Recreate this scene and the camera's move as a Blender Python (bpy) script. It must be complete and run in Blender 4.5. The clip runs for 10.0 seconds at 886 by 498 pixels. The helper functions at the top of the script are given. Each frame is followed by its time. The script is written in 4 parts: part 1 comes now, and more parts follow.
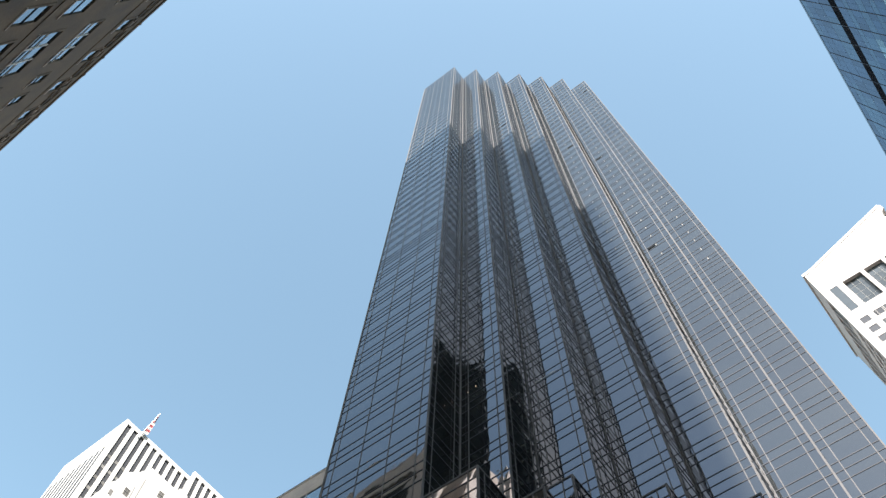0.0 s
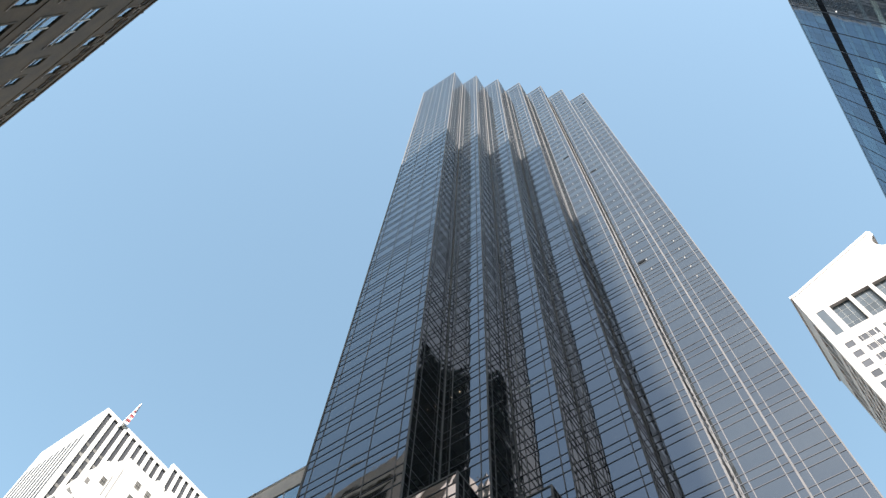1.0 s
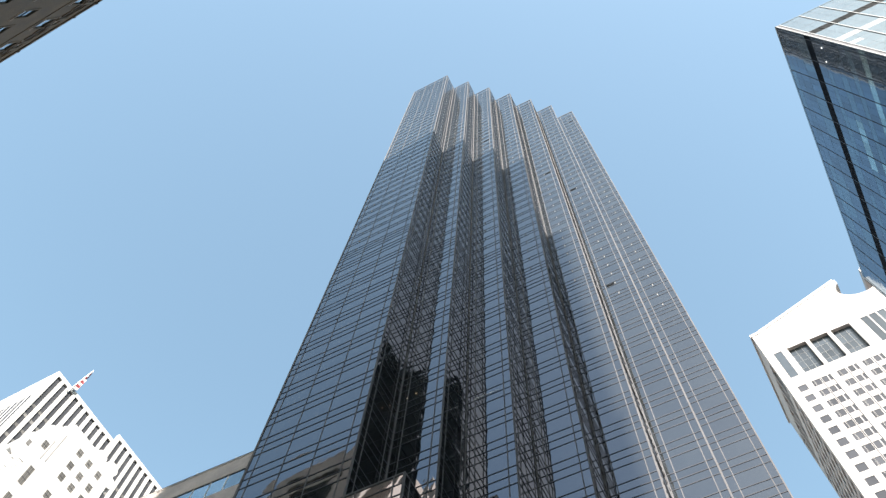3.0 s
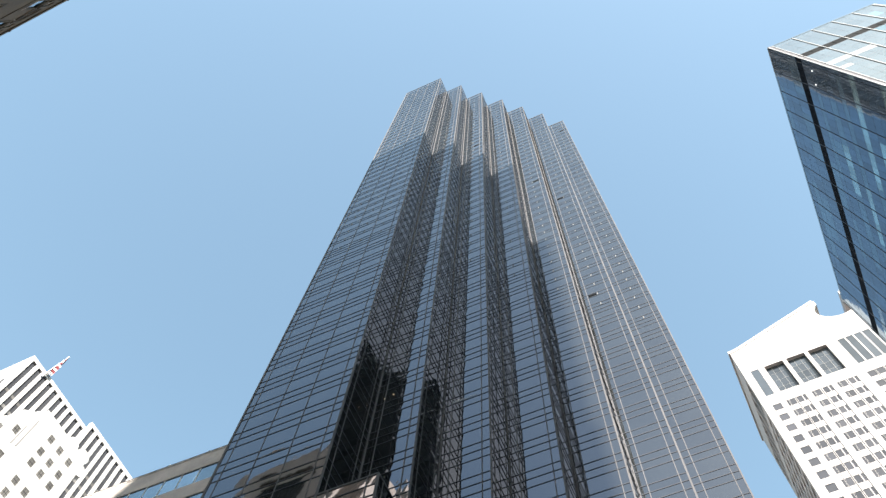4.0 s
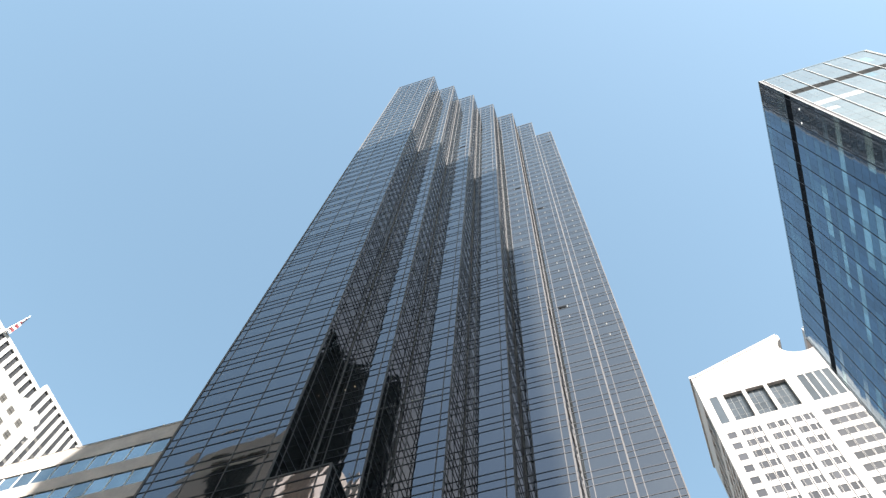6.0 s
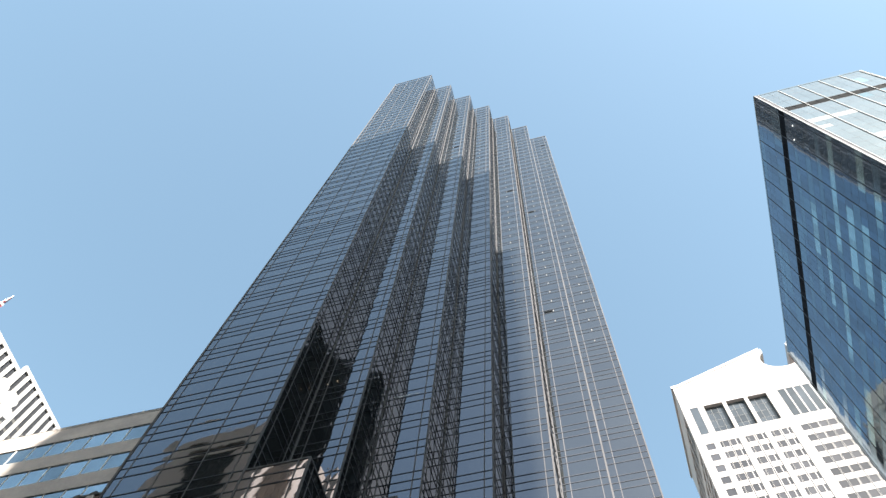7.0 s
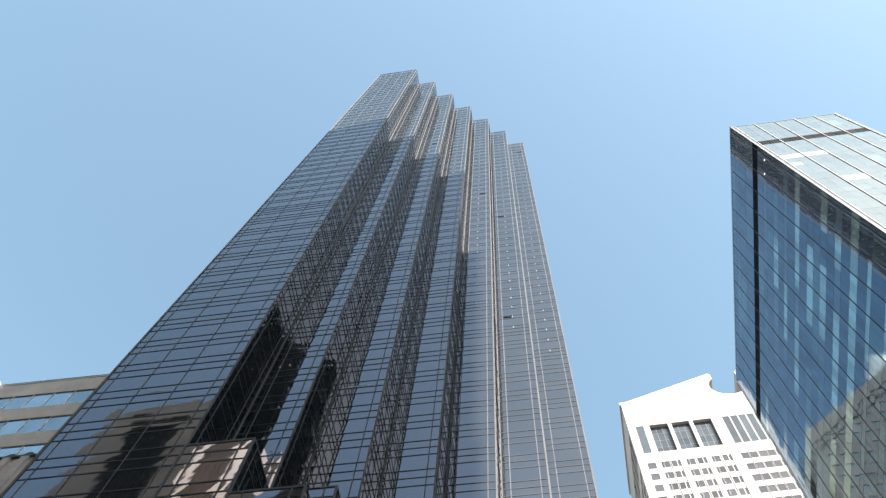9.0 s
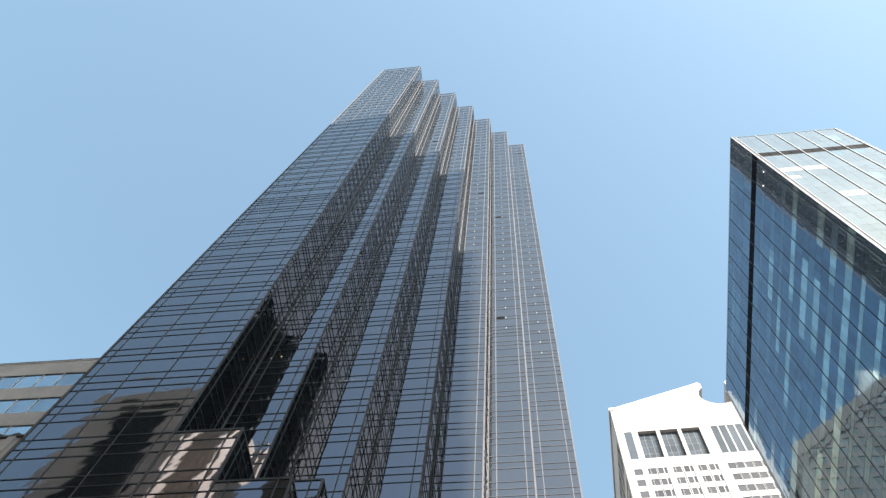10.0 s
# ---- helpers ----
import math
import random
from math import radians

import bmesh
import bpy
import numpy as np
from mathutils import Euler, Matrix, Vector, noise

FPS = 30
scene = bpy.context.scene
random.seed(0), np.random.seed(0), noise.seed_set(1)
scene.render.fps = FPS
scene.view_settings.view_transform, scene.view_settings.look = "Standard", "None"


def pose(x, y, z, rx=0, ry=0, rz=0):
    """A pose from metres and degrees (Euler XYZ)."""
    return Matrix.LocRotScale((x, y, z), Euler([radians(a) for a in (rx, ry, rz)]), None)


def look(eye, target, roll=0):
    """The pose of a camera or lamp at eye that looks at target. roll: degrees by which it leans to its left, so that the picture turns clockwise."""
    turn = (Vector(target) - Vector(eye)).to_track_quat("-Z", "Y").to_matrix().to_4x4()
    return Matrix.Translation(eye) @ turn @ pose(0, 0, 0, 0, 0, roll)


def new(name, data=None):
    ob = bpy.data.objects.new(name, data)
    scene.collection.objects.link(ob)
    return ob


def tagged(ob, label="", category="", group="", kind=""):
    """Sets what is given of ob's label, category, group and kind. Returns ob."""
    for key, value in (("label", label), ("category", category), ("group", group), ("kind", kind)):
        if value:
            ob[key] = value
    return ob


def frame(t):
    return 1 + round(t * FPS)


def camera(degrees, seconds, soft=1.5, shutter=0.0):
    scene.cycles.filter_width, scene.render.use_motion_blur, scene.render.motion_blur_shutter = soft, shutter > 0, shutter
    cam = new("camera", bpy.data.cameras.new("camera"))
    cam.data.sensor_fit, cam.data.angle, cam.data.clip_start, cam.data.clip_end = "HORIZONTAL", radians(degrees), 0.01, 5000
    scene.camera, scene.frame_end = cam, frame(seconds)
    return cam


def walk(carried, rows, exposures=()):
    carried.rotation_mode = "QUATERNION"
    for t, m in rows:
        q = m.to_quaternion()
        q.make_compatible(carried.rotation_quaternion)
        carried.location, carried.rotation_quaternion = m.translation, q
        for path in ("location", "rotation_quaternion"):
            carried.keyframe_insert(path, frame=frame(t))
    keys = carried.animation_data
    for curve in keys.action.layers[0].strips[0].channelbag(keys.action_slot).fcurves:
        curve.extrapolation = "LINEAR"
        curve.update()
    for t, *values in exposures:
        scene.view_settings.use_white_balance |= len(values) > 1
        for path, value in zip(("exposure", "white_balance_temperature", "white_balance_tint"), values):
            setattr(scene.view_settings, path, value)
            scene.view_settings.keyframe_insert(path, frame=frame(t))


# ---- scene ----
cam = camera(58.71, 10.0, soft=1.4)
PATH = [
    (0.0, pose(0, 0, 1.6, 158.31, -1.44, -51.93)),
    (0.5, pose(0, 0, 1.6, 158.51, -1.74, -53.33)),
    (1.0, pose(0, 0, 1.6, 158.71, -1.91, -54.89)),
    (1.5, pose(0, 0, 1.6, 158.84, -2.18, -56.55)),
    (2.0, pose(0, 0, 1.6, 158.96, -2.36, -58.38)),
    (2.5, pose(0, 0, 1.6, 159.03, -2.39, -60.11)),
    (3.8, pose(0, 0, 1.6, 159.36, -2.40, -64.13)),
    (4.0, pose(0, 0, 1.6, 159.44, -2.38, -64.74)),
    (4.5, pose(0, 0, 1.6, 159.55, -2.44, -66.31)),
    (5.0, pose(0, 0, 1.6, 159.55, -2.52, -67.86)),
    (5.5, pose(0, 0, 1.6, 159.59, -2.67, -69.42)),
    (7.0, pose(0, 0, 1.6, 159.70, -3.00, -73.69)),
    (7.5, pose(0, 0, 1.6, 159.76, -3.07, -75.26)),
    (8.0, pose(0, 0, 1.6, 159.74, -2.98, -77.07)),
    (8.5, pose(0, 0, 1.6, 159.78, -2.87, -78.74)),
    (9.0, pose(0, 0, 1.6, 159.80, -2.82, -80.24)),
    (9.5, pose(0, 0, 1.6, 159.76, -2.99, -81.50)),
    (10.0, pose(0, 0, 1.6, 159.79, -3.40, -82.62)),
]
walk(cam, PATH)

# ---------------------------------------------------------------- light
SUN_AZ, SUN_EL = 230.0, 42.0          # compass degrees (y is north), and height
world = bpy.data.worlds.new("sky")
scene.world = world
world.use_nodes = True
wn = world.node_tree
for n in list(wn.nodes):
    wn.nodes.remove(n)
sky = wn.nodes.new("ShaderNodeTexSky")
sky.sky_type = "NISHITA"
sky.sun_disc = False
sky.sun_elevation = radians(SUN_EL)
sky.sun_rotation = radians(SUN_AZ)
sky.air_density, sky.dust_density, sky.ozone_density = 0.9, 0.72, 1.2
bg = wn.nodes.new("ShaderNodeBackground")
bg.inputs["Strength"].default_value = 0.0955
wo = wn.nodes.new("ShaderNodeOutputWorld")
tone = wn.nodes.new("ShaderNodeMix")
tone.data_type, tone.blend_type = "RGBA", "MULTIPLY"
tone.inputs["Factor"].default_value = 1.0
tone.inputs["B"].default_value = (1.015, 1.0, 0.768, 1)
wn.links.new(sky.outputs[0], tone.inputs["A"])
wn.links.new(tone.outputs["Result"], bg.inputs["Color"])
wn.links.new(bg.outputs[0], wo.inputs["Surface"])

sun_data = bpy.data.lights.new("sun", "SUN")
sun_data.energy, sun_data.angle, sun_data.color = 5.0, radians(0.53), (1.0, 0.95, 0.88)
sun = new("sun", sun_data)
toward_sun = Vector((math.sin(radians(SUN_AZ)) * math.cos(radians(SUN_EL)),
                     math.cos(radians(SUN_AZ)) * math.cos(radians(SUN_EL)), math.sin(radians(SUN_EL))))
sun.matrix_world = look(toward_sun * 300, (0, 0, 0))
scene.view_settings.exposure = 2.42


# ---------------------------------------------------------------- materials
def material(name, color, rough=0.7, metal=0.0, ior=1.5, spread=0.15, scale=0.6, fine=9.0, bump=0.0,
             bump_scale=3.0, piece=0.0, rough_spread=0.1, tint=None, spec=None):
    """A surface with stains at a large and a fine scale, and a shade of its own for each piece."""
    mat = bpy.data.materials.new(name)
    mat.use_nodes = True
    nt = mat.node_tree
    p = nt.nodes["Principled BSDF"]
    p.inputs["Metallic"].default_value = metal
    p.inputs["IOR"].default_value = ior
    if spec:
        p.inputs["Specular Tint"].default_value = (*spec, 1)
    geo = nt.nodes.new("ShaderNodeNewGeometry")
    big = nt.nodes.new("ShaderNodeTexNoise")
    big.inputs["Scale"].default_value, big.inputs["Detail"].default_value = scale, 4.0
    small = nt.nodes.new("ShaderNodeTexNoise")
    small.inputs["Scale"].default_value, small.inputs["Detail"].default_value = fine, 3.0
    nt.links.new(geo.outputs["Position"], big.inputs["Vector"])
    nt.links.new(geo.outputs["Position"], small.inputs["Vector"])
    blend = nt.nodes.new("ShaderNodeMath")
    blend.operation = "MULTIPLY_ADD"
    nt.links.new(small.outputs[0], blend.inputs[0])
    blend.inputs[1].default_value = 0.45
    nt.links.new(big.outputs[0], blend.inputs[2])
    value = blend.outputs[0]
    if piece:
        info = nt.nodes.new("ShaderNodeObjectInfo")
        add = nt.nodes.new("ShaderNodeMath")
        add.operation = "ADD"
        nt.links.new(info.outputs["Random"], add.inputs[0])
        nt.links.new(geo.outputs["Random Per Island"], add.inputs[1])
        fr = nt.nodes.new("ShaderNodeMath")
        fr.operation = "FRACT"
        nt.links.new(add.outputs[0], fr.inputs[0])
        mul = nt.nodes.new("ShaderNodeMath")
        mul.operation = "MULTIPLY_ADD"
        nt.links.new(fr.outputs[0], mul.inputs[0])
        mul.inputs[1].default_value = piece
        nt.links.new(value, mul.inputs[2])
        value = mul.outputs[0]
    ramp = nt.nodes.new("ShaderNodeMapRange")
    ramp.inputs["From Min"].default_value, ramp.inputs["From Max"].default_value = 0.35, 1.05 + piece
    nt.links.new(value, ramp.inputs["Value"])
    mix = nt.nodes.new("ShaderNodeMix")
    mix.data_type = "RGBA"
    lo = [max(0.0, c * (1 - spread)) for c in color]
    hi = [min(0.95, c * (1 + spread)) for c in (tint or color)]
    mix.inputs["A"].default_value = (*lo, 1)
    mix.inputs["B"].default_value = (*hi, 1)
    nt.links.new(ramp.outputs[0], mix.inputs["Factor"])
    nt.links.new(mix.outputs["Result"], p.inputs["Base Color"])
    rr = nt.nodes.new("ShaderNodeMapRange")
    rr.inputs["From Min"].default_value, rr.inputs["From Max"].default_value = 0.3, 0.7
    rr.inputs["To Min"].default_value = max(0.0, rough - rough_spread)
    rr.inputs["To Max"].default_value = min(1.0, rough + rough_spread)
    nt.links.new(big.outputs[0], rr.inputs["Value"])
    nt.links.new(rr.outputs[0], p.inputs["Roughness"])
    if bump:
        relief = nt.nodes.new("ShaderNodeTexNoise")
        relief.inputs["Scale"].default_value, relief.inputs["Detail"].default_value = bump_scale, 1.0
        nt.links.new(geo.outputs["Position"], relief.inputs["Vector"])
        b = nt.nodes.new("ShaderNodeBump")
        b.inputs["Strength"].default_value, b.inputs["Distance"].default_value = 1.0, bump
        nt.links.new(relief.outputs[0], b.inputs["Height"])
        nt.links.new(b.outputs[0], p.inputs["Normal"])
    return mat


GLASS = material("bronze_tinted_glass", (0.0150, 0.0164, 0.0156), 0.03, ior=2.2, spec=(0.79, 0.82, 0.99), spread=0.4, scale=0.05, fine=0.5,
                 piece=0.35, rough_spread=0.015, bump=0.0024, bump_scale=1.3)
RAIL_BRONZE = material("dark_bronze_rail", (0.062, 0.064, 0.072), 0.6, ior=1.06, spread=0.2, scale=0.3, fine=6.0)
BRONZE = material("bronze_mullion", (0.112, 0.109, 0.112), 0.6, metal=0.0, ior=1.06, spread=0.2, scale=0.3, fine=6.0)
STUD = material("pale_stud", (0.16, 0.155, 0.15), 0.6, ior=1.2, spread=0.1)
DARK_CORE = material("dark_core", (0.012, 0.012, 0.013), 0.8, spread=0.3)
ROOF_GREY = material("roof_gravel", (0.22, 0.21, 0.20), 0.95, spread=0.25, scale=0.4, bump=0.01, bump_scale=20)
PINK_GRANITE = material("pale_pink_granite", (0.262, 0.240, 0.234), 0.75, spread=0.10, scale=0.15, fine=4.0)
TALL_PANE = material("blue_grey_window_glass", (0.036, 0.042, 0.050), 0.06, rough_spread=0.04, ior=1.45, spread=0.5, scale=0.25, piece=0.8)
DARK_PANE = material("grey_window_glass", (0.043, 0.043, 0.049), 0.06, rough_spread=0.04, ior=1.4, spread=0.4, scale=0.2, piece=0.8)
WHITE_STONE = material("white_limestone", (0.285, 0.28, 0.277), 0.8, spread=0.12, scale=0.2, fine=3.0)
GREY_SLOT = material("grey_slot_glass", (0.045, 0.045, 0.048), 0.3, ior=1.5, spread=0.4, scale=0.3, piece=0.5)
LIMESTONE = material("weathered_limestone", (0.395, 0.352, 0.322), 0.85, spread=0.26, scale=0.55, fine=5.0, bump=0.004, bump_scale=8)
BLUE_PANE = material("clear_window_glass", (0.35, 0.43, 0.475), 0.03, metal=0.9, ior=1.9, spread=0.4, scale=0.2, piece=0.9,
                     rough_spread=0.01, bump=0.001, bump_scale=0.7)
RIBBON_PANE = material("ribbon_window_glass", (0.29, 0.355, 0.395), 0.03, metal=0.9, ior=1.9, spread=0.5, scale=0.6, fine=3.0, piece=0.9,
                       rough_spread=0.01, bump=0.001, bump_scale=0.7)
TAN_STONE = material("tan_stone", (0.56, 0.46, 0.375), 0.85, spread=0.12, scale=0.1, fine=2.0)
WHITE_FRAME = material("white_window_frame", (0.62, 0.60, 0.57), 0.6, spread=0.1, scale=1.0)
STONE_BROWN = material("sooty_brown_stone", (0.116, 0.092, 0.064), 0.9, spread=0.5, scale=0.7, fine=9.0, bump=0.012, bump_scale=6)
# pale sheets for the block's west side, sunlight put into the colour
CURTAIN_SUN_TONE = material("sun_tone_glass", (0.30, 0.33, 0.325), 0.06, metal=0.9, ior=2.0, spread=0.16, scale=0.1, piece=0.6, rough_spread=0.02)
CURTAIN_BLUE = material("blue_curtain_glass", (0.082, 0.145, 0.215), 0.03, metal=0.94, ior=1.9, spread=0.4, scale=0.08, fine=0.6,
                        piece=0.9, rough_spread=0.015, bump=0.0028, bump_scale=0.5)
CURTAIN_TEAL = material("pale_teal_spandrel_glass", (0.33, 0.475, 0.49), 0.06, metal=0.9, ior=1.8, spread=0.45, scale=0.15,
                        piece=0.9, rough_spread=0.03)
CURTAIN_SEA = material("sea_blue_glass", (0.12, 0.205, 0.265), 0.04, metal=0.93, ior=1.9, spread=0.35, scale=0.12, fine=0.6, piece=0.3)
STEEL = material("pale_steel_fin", (0.062, 0.060, 0.068), 0.6, ior=1.15, spread=0.12, scale=0.6)
# fin steel of the west side, lightened as if in sun
SUN_TONE_FIN = material("sun_tone_steel_fin", (0.24, 0.242, 0.245), 0.6, ior=1.15, spread=0.08, scale=0.6)
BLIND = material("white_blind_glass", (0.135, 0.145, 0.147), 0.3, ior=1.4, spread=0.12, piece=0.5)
DARK_GLASS_BAND = material("dark_blue_louvre_glass", (0.013, 0.015, 0.019), 0.8, ior=1.08, spread=0.5, piece=0.9)
SLOT_DARK = material("dark_slot_glass", (0.034, 0.035, 0.039), 0.5, ior=1.12, spread=0.3, scale=0.3, piece=0.5)
SLOT_SPANDREL = material("grey_slot_spandrel", (0.095, 0.092, 0.09), 0.5, ior=1.12, spread=0.5, scale=0.8, piece=0.9)
BEIGE_PANE = material("grey_blind_window", (0.080, 0.076, 0.070), 0.4, ior=1.2, spread=0.4, piece=0.9)
GREY_BAR = material("grey_glazing_bar", (0.26, 0.26, 0.255), 0.5, ior=1.2, spread=0.1)
# steel of the block's other sides, darkened as if in shade
SHADE_TONE_STEEL = material("shade_tone_steel", (0.06, 0.06, 0.06), 0.35, metal=0.6, spread=0.2)
BLACK_LOUVRE = material("black_louvre", (0.009, 0.010, 0.011), 0.7, ior=1.05, spread=0.3)
GRANITE_DARK = material("dark_grey_granite", (0.018, 0.018, 0.018), 0.7, spread=0.2, scale=0.1, fine=3.0)
GRANITE_GREEN = material("grey_green_granite", (0.105, 0.094, 0.080), 0.6, spread=0.2, scale=0.1, fine=3.0)
CITY_STONE = material("grey_city_stone", (0.27, 0.265, 0.26), 0.85, spread=0.2, scale=0.05, fine=1.0)
# darkened to stand for streets in shade, so less light bounces up
CITY_GROUND = material("shade_dark_city_ground", (0.07, 0.068, 0.065), 0.95, spread=0.3, scale=0.02, fine=0.5)
DIM_TEAL = material("dim_teal_glass", (0.08, 0.098, 0.09), 0.4, spread=0.3, scale=0.1)
ASPHALT = material("asphalt", (0.05, 0.05, 0.052), 0.9, spread=0.25, scale=0.3, fine=30, bump=0.004, bump_scale=60)
CONCRETE = material("pavement_concrete", (0.20, 0.195, 0.185), 0.9, spread=0.15, scale=0.5, fine=12)
DARK_TRIM = material("dark_trim_stone", (0.07, 0.065, 0.06), 0.9, spread=0.4, scale=1.5)
FLAG_RED = material("red_cloth", (0.17, 0.022, 0.028), 0.9, spread=0.1)
FLAG_WHITE = material("white_cloth", (0.34, 0.33, 0.33), 0.9, spread=0.05)
FLAG_BLUE = material("blue_cloth", (0.020, 0.024, 0.042), 0.9, spread=0.1)


def glow(name, color, strength):
    mat = bpy.data.materials.new(name)
    mat.use_nodes = True
    p = mat.node_tree.nodes["Principled BSDF"]
    p.inputs["Emission Color"].default_value = (*color, 1)
    p.inputs["Emission Strength"].default_value = strength
    return mat


WHITE_LAMP = glow("white_lamp_glow", (1.0, 0.92, 0.82), 0.4)
WARM_LAMP = glow("warm_lamp_glow", (1.0, 0.66, 0.34), 0.26)


# ---------------------------------------------------------------- mesh helpers
class Mesh:
    """Boxes and prisms gathered into one mesh."""

    def __init__(self):
        self.v, self.f, self.smooth = [], [], set()

    def box(self, x0, x1, y0, y1, z0, z1):
        x0, x1 = min(x0, x1), max(x0, x1)
        y0, y1 = min(y0, y1), max(y0, y1)
        z0, z1 = min(z0, z1), max(z0, z1)
        self.hexa([(x0, y0, z0), (x1, y0, z0), (x1, y1, z0), (x0, y1, z0),
                   (x0, y0, z1), (x1, y0, z1), (x1, y1, z1), (x0, y1, z1)])
        return self

    def hexa(self, pts):
        b = len(self.v)
        self.v += pts
        self.f += [(b, b + 3, b + 2, b + 1), (b + 4, b + 5, b + 6, b + 7), (b, b + 1, b + 5, b + 4),
                   (b + 1, b + 2, b + 6, b + 5), (b + 2, b + 3, b + 7, b + 6), (b + 3, b, b + 4, b + 7)]

    def prism(self, outline, z0, z1):
        """An upright prism over a counter-clockwise outline of (x, y)."""
        b, n = len(self.v), len(outline)
        self.v += [(x, y, z0) for x, y in outline] + [(x, y, z1) for x, y in outline]
        self.f += [tuple(range(b + n - 1, b - 1, -1)), tuple(range(b + n, b + 2 * n))]
        self.f += [(b + i, b + (i + 1) % n, b + n + (i + 1) % n, b + n + i) for i in range(n)]
        return self

    def slab(self, outline, x0, x1):
        """A prism along x over an outline of (y, z)."""
        b, n = len(self.v), len(outline)
        self.v += [(x0, y, z) for y, z in outline] + [(x1, y, z) for y, z in outline]
        self.f += [tuple(range(b + n - 1, b - 1, -1)), tuple(range(b + n, b + 2 * n))]
        self.f += [(b + i, b + (i + 1) % n, b + n + (i + 1) % n, b + n + i) for i in range(n)]
        return self

    def sheet(self, at, bow, n=4, thick=0.03):
        """A pane whose bowed front is a smooth grid of its own, with flat edges and back behind it."""
        b = len(self.v)
        for j in range(n + 1):
            for i in range(n + 1):
                p, q = i / n, j / n
                self.v.append(at(p, q, bow * 16 * p * (1 - p) * q * (1 - q)))
        for j in range(n):
            for i in range(n):
                k = b + j * (n + 1) + i
                self.smooth.add(len(self.f))
                self.f.append((k, k + 1, k + n + 2, k + n + 1))
        b = len(self.v)
        self.v += [at(p, q, -h) for h in (0.0, thick) for p, q in ((0, 0), (1, 0), (1, 1), (0, 1))]
        self.f += [(b + 7, b + 6, b + 5, b + 4)] + [(b + i, b + (i + 1) % 4, b + 4 + (i + 1) % 4, b + 4 + i) for i in range(4)]

    def data(self, name, mat):
        me = bpy.data.meshes.new(name)
        me.from_pydata(self.v, [], self.f)
        me.materials.append(mat)
        for i in self.smooth:
            me.polygons[i].use_smooth = True
        bm = bmesh.new()
        bm.from_mesh(me)
        bmesh.ops.recalc_face_normals(bm, faces=bm.faces)
        bm.to_mesh(me)
        bm.free()
        return me


def part(name, mesh, mat, parent=None, label="", kind=""):
    ob = new(name, mesh.data(name, mat) if isinstance(mesh, Mesh) else mesh)
    ob.parent = parent
    return tagged(ob, label, kind=kind)


def thing(name, label, category, place=(0, 0, 0), group="", kind=""):
    ob = new(name)
    ob.location = place
    ob.empty_display_size = 1.0
    return tagged(ob, label, category, group, kind)


class Face:
    """A wall plane: u runs along it, d stands out of it."""

    def __init__(self, x, y, along, out):
        self.o, self.a, self.n = (x, y), along, out

    def at(self, u, z, d=0.0):
        return (self.o[0] + self.a[0] * u + self.n[0] * d, self.o[1] + self.a[1] * u + self.n[1] * d, z)

    def box(self, mesh, u0, u1, z0, z1, d0, d1):
        p, q = self.at(u0, z0, d0), self.at(u1, z1, d1)
        mesh.box(p[0], q[0], p[1], q[1], p[2], q[2])

    def pane(self, mesh, u0, u1, z0, z1, d, tilt, rnd, bow=0.0):
        """A sheet of glass that stands a trifle out of true and is bowed in or out between its edges."""
        a, b = rnd.gauss(0, tilt), rnd.gauss(0, tilt)
        uc, zc = (u0 + u1) / 2, (z0 + z1) / 2

        def at(u, z, back):
            return self.at(u, z, d - back + a * (u - uc) + b * (z - zc))
        if not bow:
            mesh.hexa([at(u, z, back) for z in (z0, z1) for back, us in ((0, (u0, u1)), (0.03, (u1, u0))) for u in us])
            return
        mesh.sheet(lambda p, q, depth: self.at(u0 + (u1 - u0) * p, z0 + (z1 - z0) * q,
                                               d + depth + a * ((u1 - u0) * p - uc + u0) + b * ((z1 - z0) * q - zc + z0)),
                   bow * rnd.uniform(-0.3, 1.0))


def holed(face, mesh, width, z0, z1, holes, d0, d1):
    """A wall with openings through it: holes are (u0, u1, z0, z1)."""
    us = sorted({0.0, width, *[min(max(h[i], 0), width) for h in holes for i in (0, 1)]})
    zs = sorted({z0, z1, *[min(max(h[i], z0), z1) for h in holes for i in (2, 3)]})
    for a, b in zip(zs, zs[1:]):
        if b - a < 1e-4:
            continue
        run = None
        for c, e in zip(us, us[1:]):
            m, n = (c + e) / 2, (a + b) / 2
            solid = not any(h[0] < m < h[1] and h[2] < n < h[3] for h in holes)
            if solid:
                run = (run[0], e) if run else (c, e)
            if run and (not solid or e == us[-1]):
                face.box(mesh, run[0], run[1], a, b, d0, d1)
                run = None


# ---------------------------------------------------------------- ground
ROAD_W, ROAD_E = 1.5, 16.0
part("ground", Mesh().box(-900, 900, -900, 900, -0.6, -0.02), CITY_GROUND)
tagged(bpy.data.objects["ground"], "grey city ground, darkened as in street shade", "ground", kind="structure")
part("road", Mesh().box(ROAD_W, ROAD_E, -400, 400, -0.018, 0.0), ASPHALT)
tagged(bpy.data.objects["road"], "dark asphalt avenue between two kerbs", "road", kind="structure")
part("side_road", Mesh().box(ROAD_E, 400, -19.7, -8.0, -0.018, 0.0), ASPHALT)
tagged(bpy.data.objects["side_road"], "dark asphalt cross street beside the tower", "road", kind="structure")
pave = Mesh()
pave.box(-8, ROAD_W - 0.3, -400, 400, -0.018, 0.15)
pave.box(ROAD_E + 0.3, 22.5, -7.7, 400, -0.018, 0.15)
pave.box(22.5, 400, -7.7, -3.1, -0.018, 0.15)
pave.box(ROAD_E + 0.3, 22.2, -400, -20.0, -0.018, 0.15)
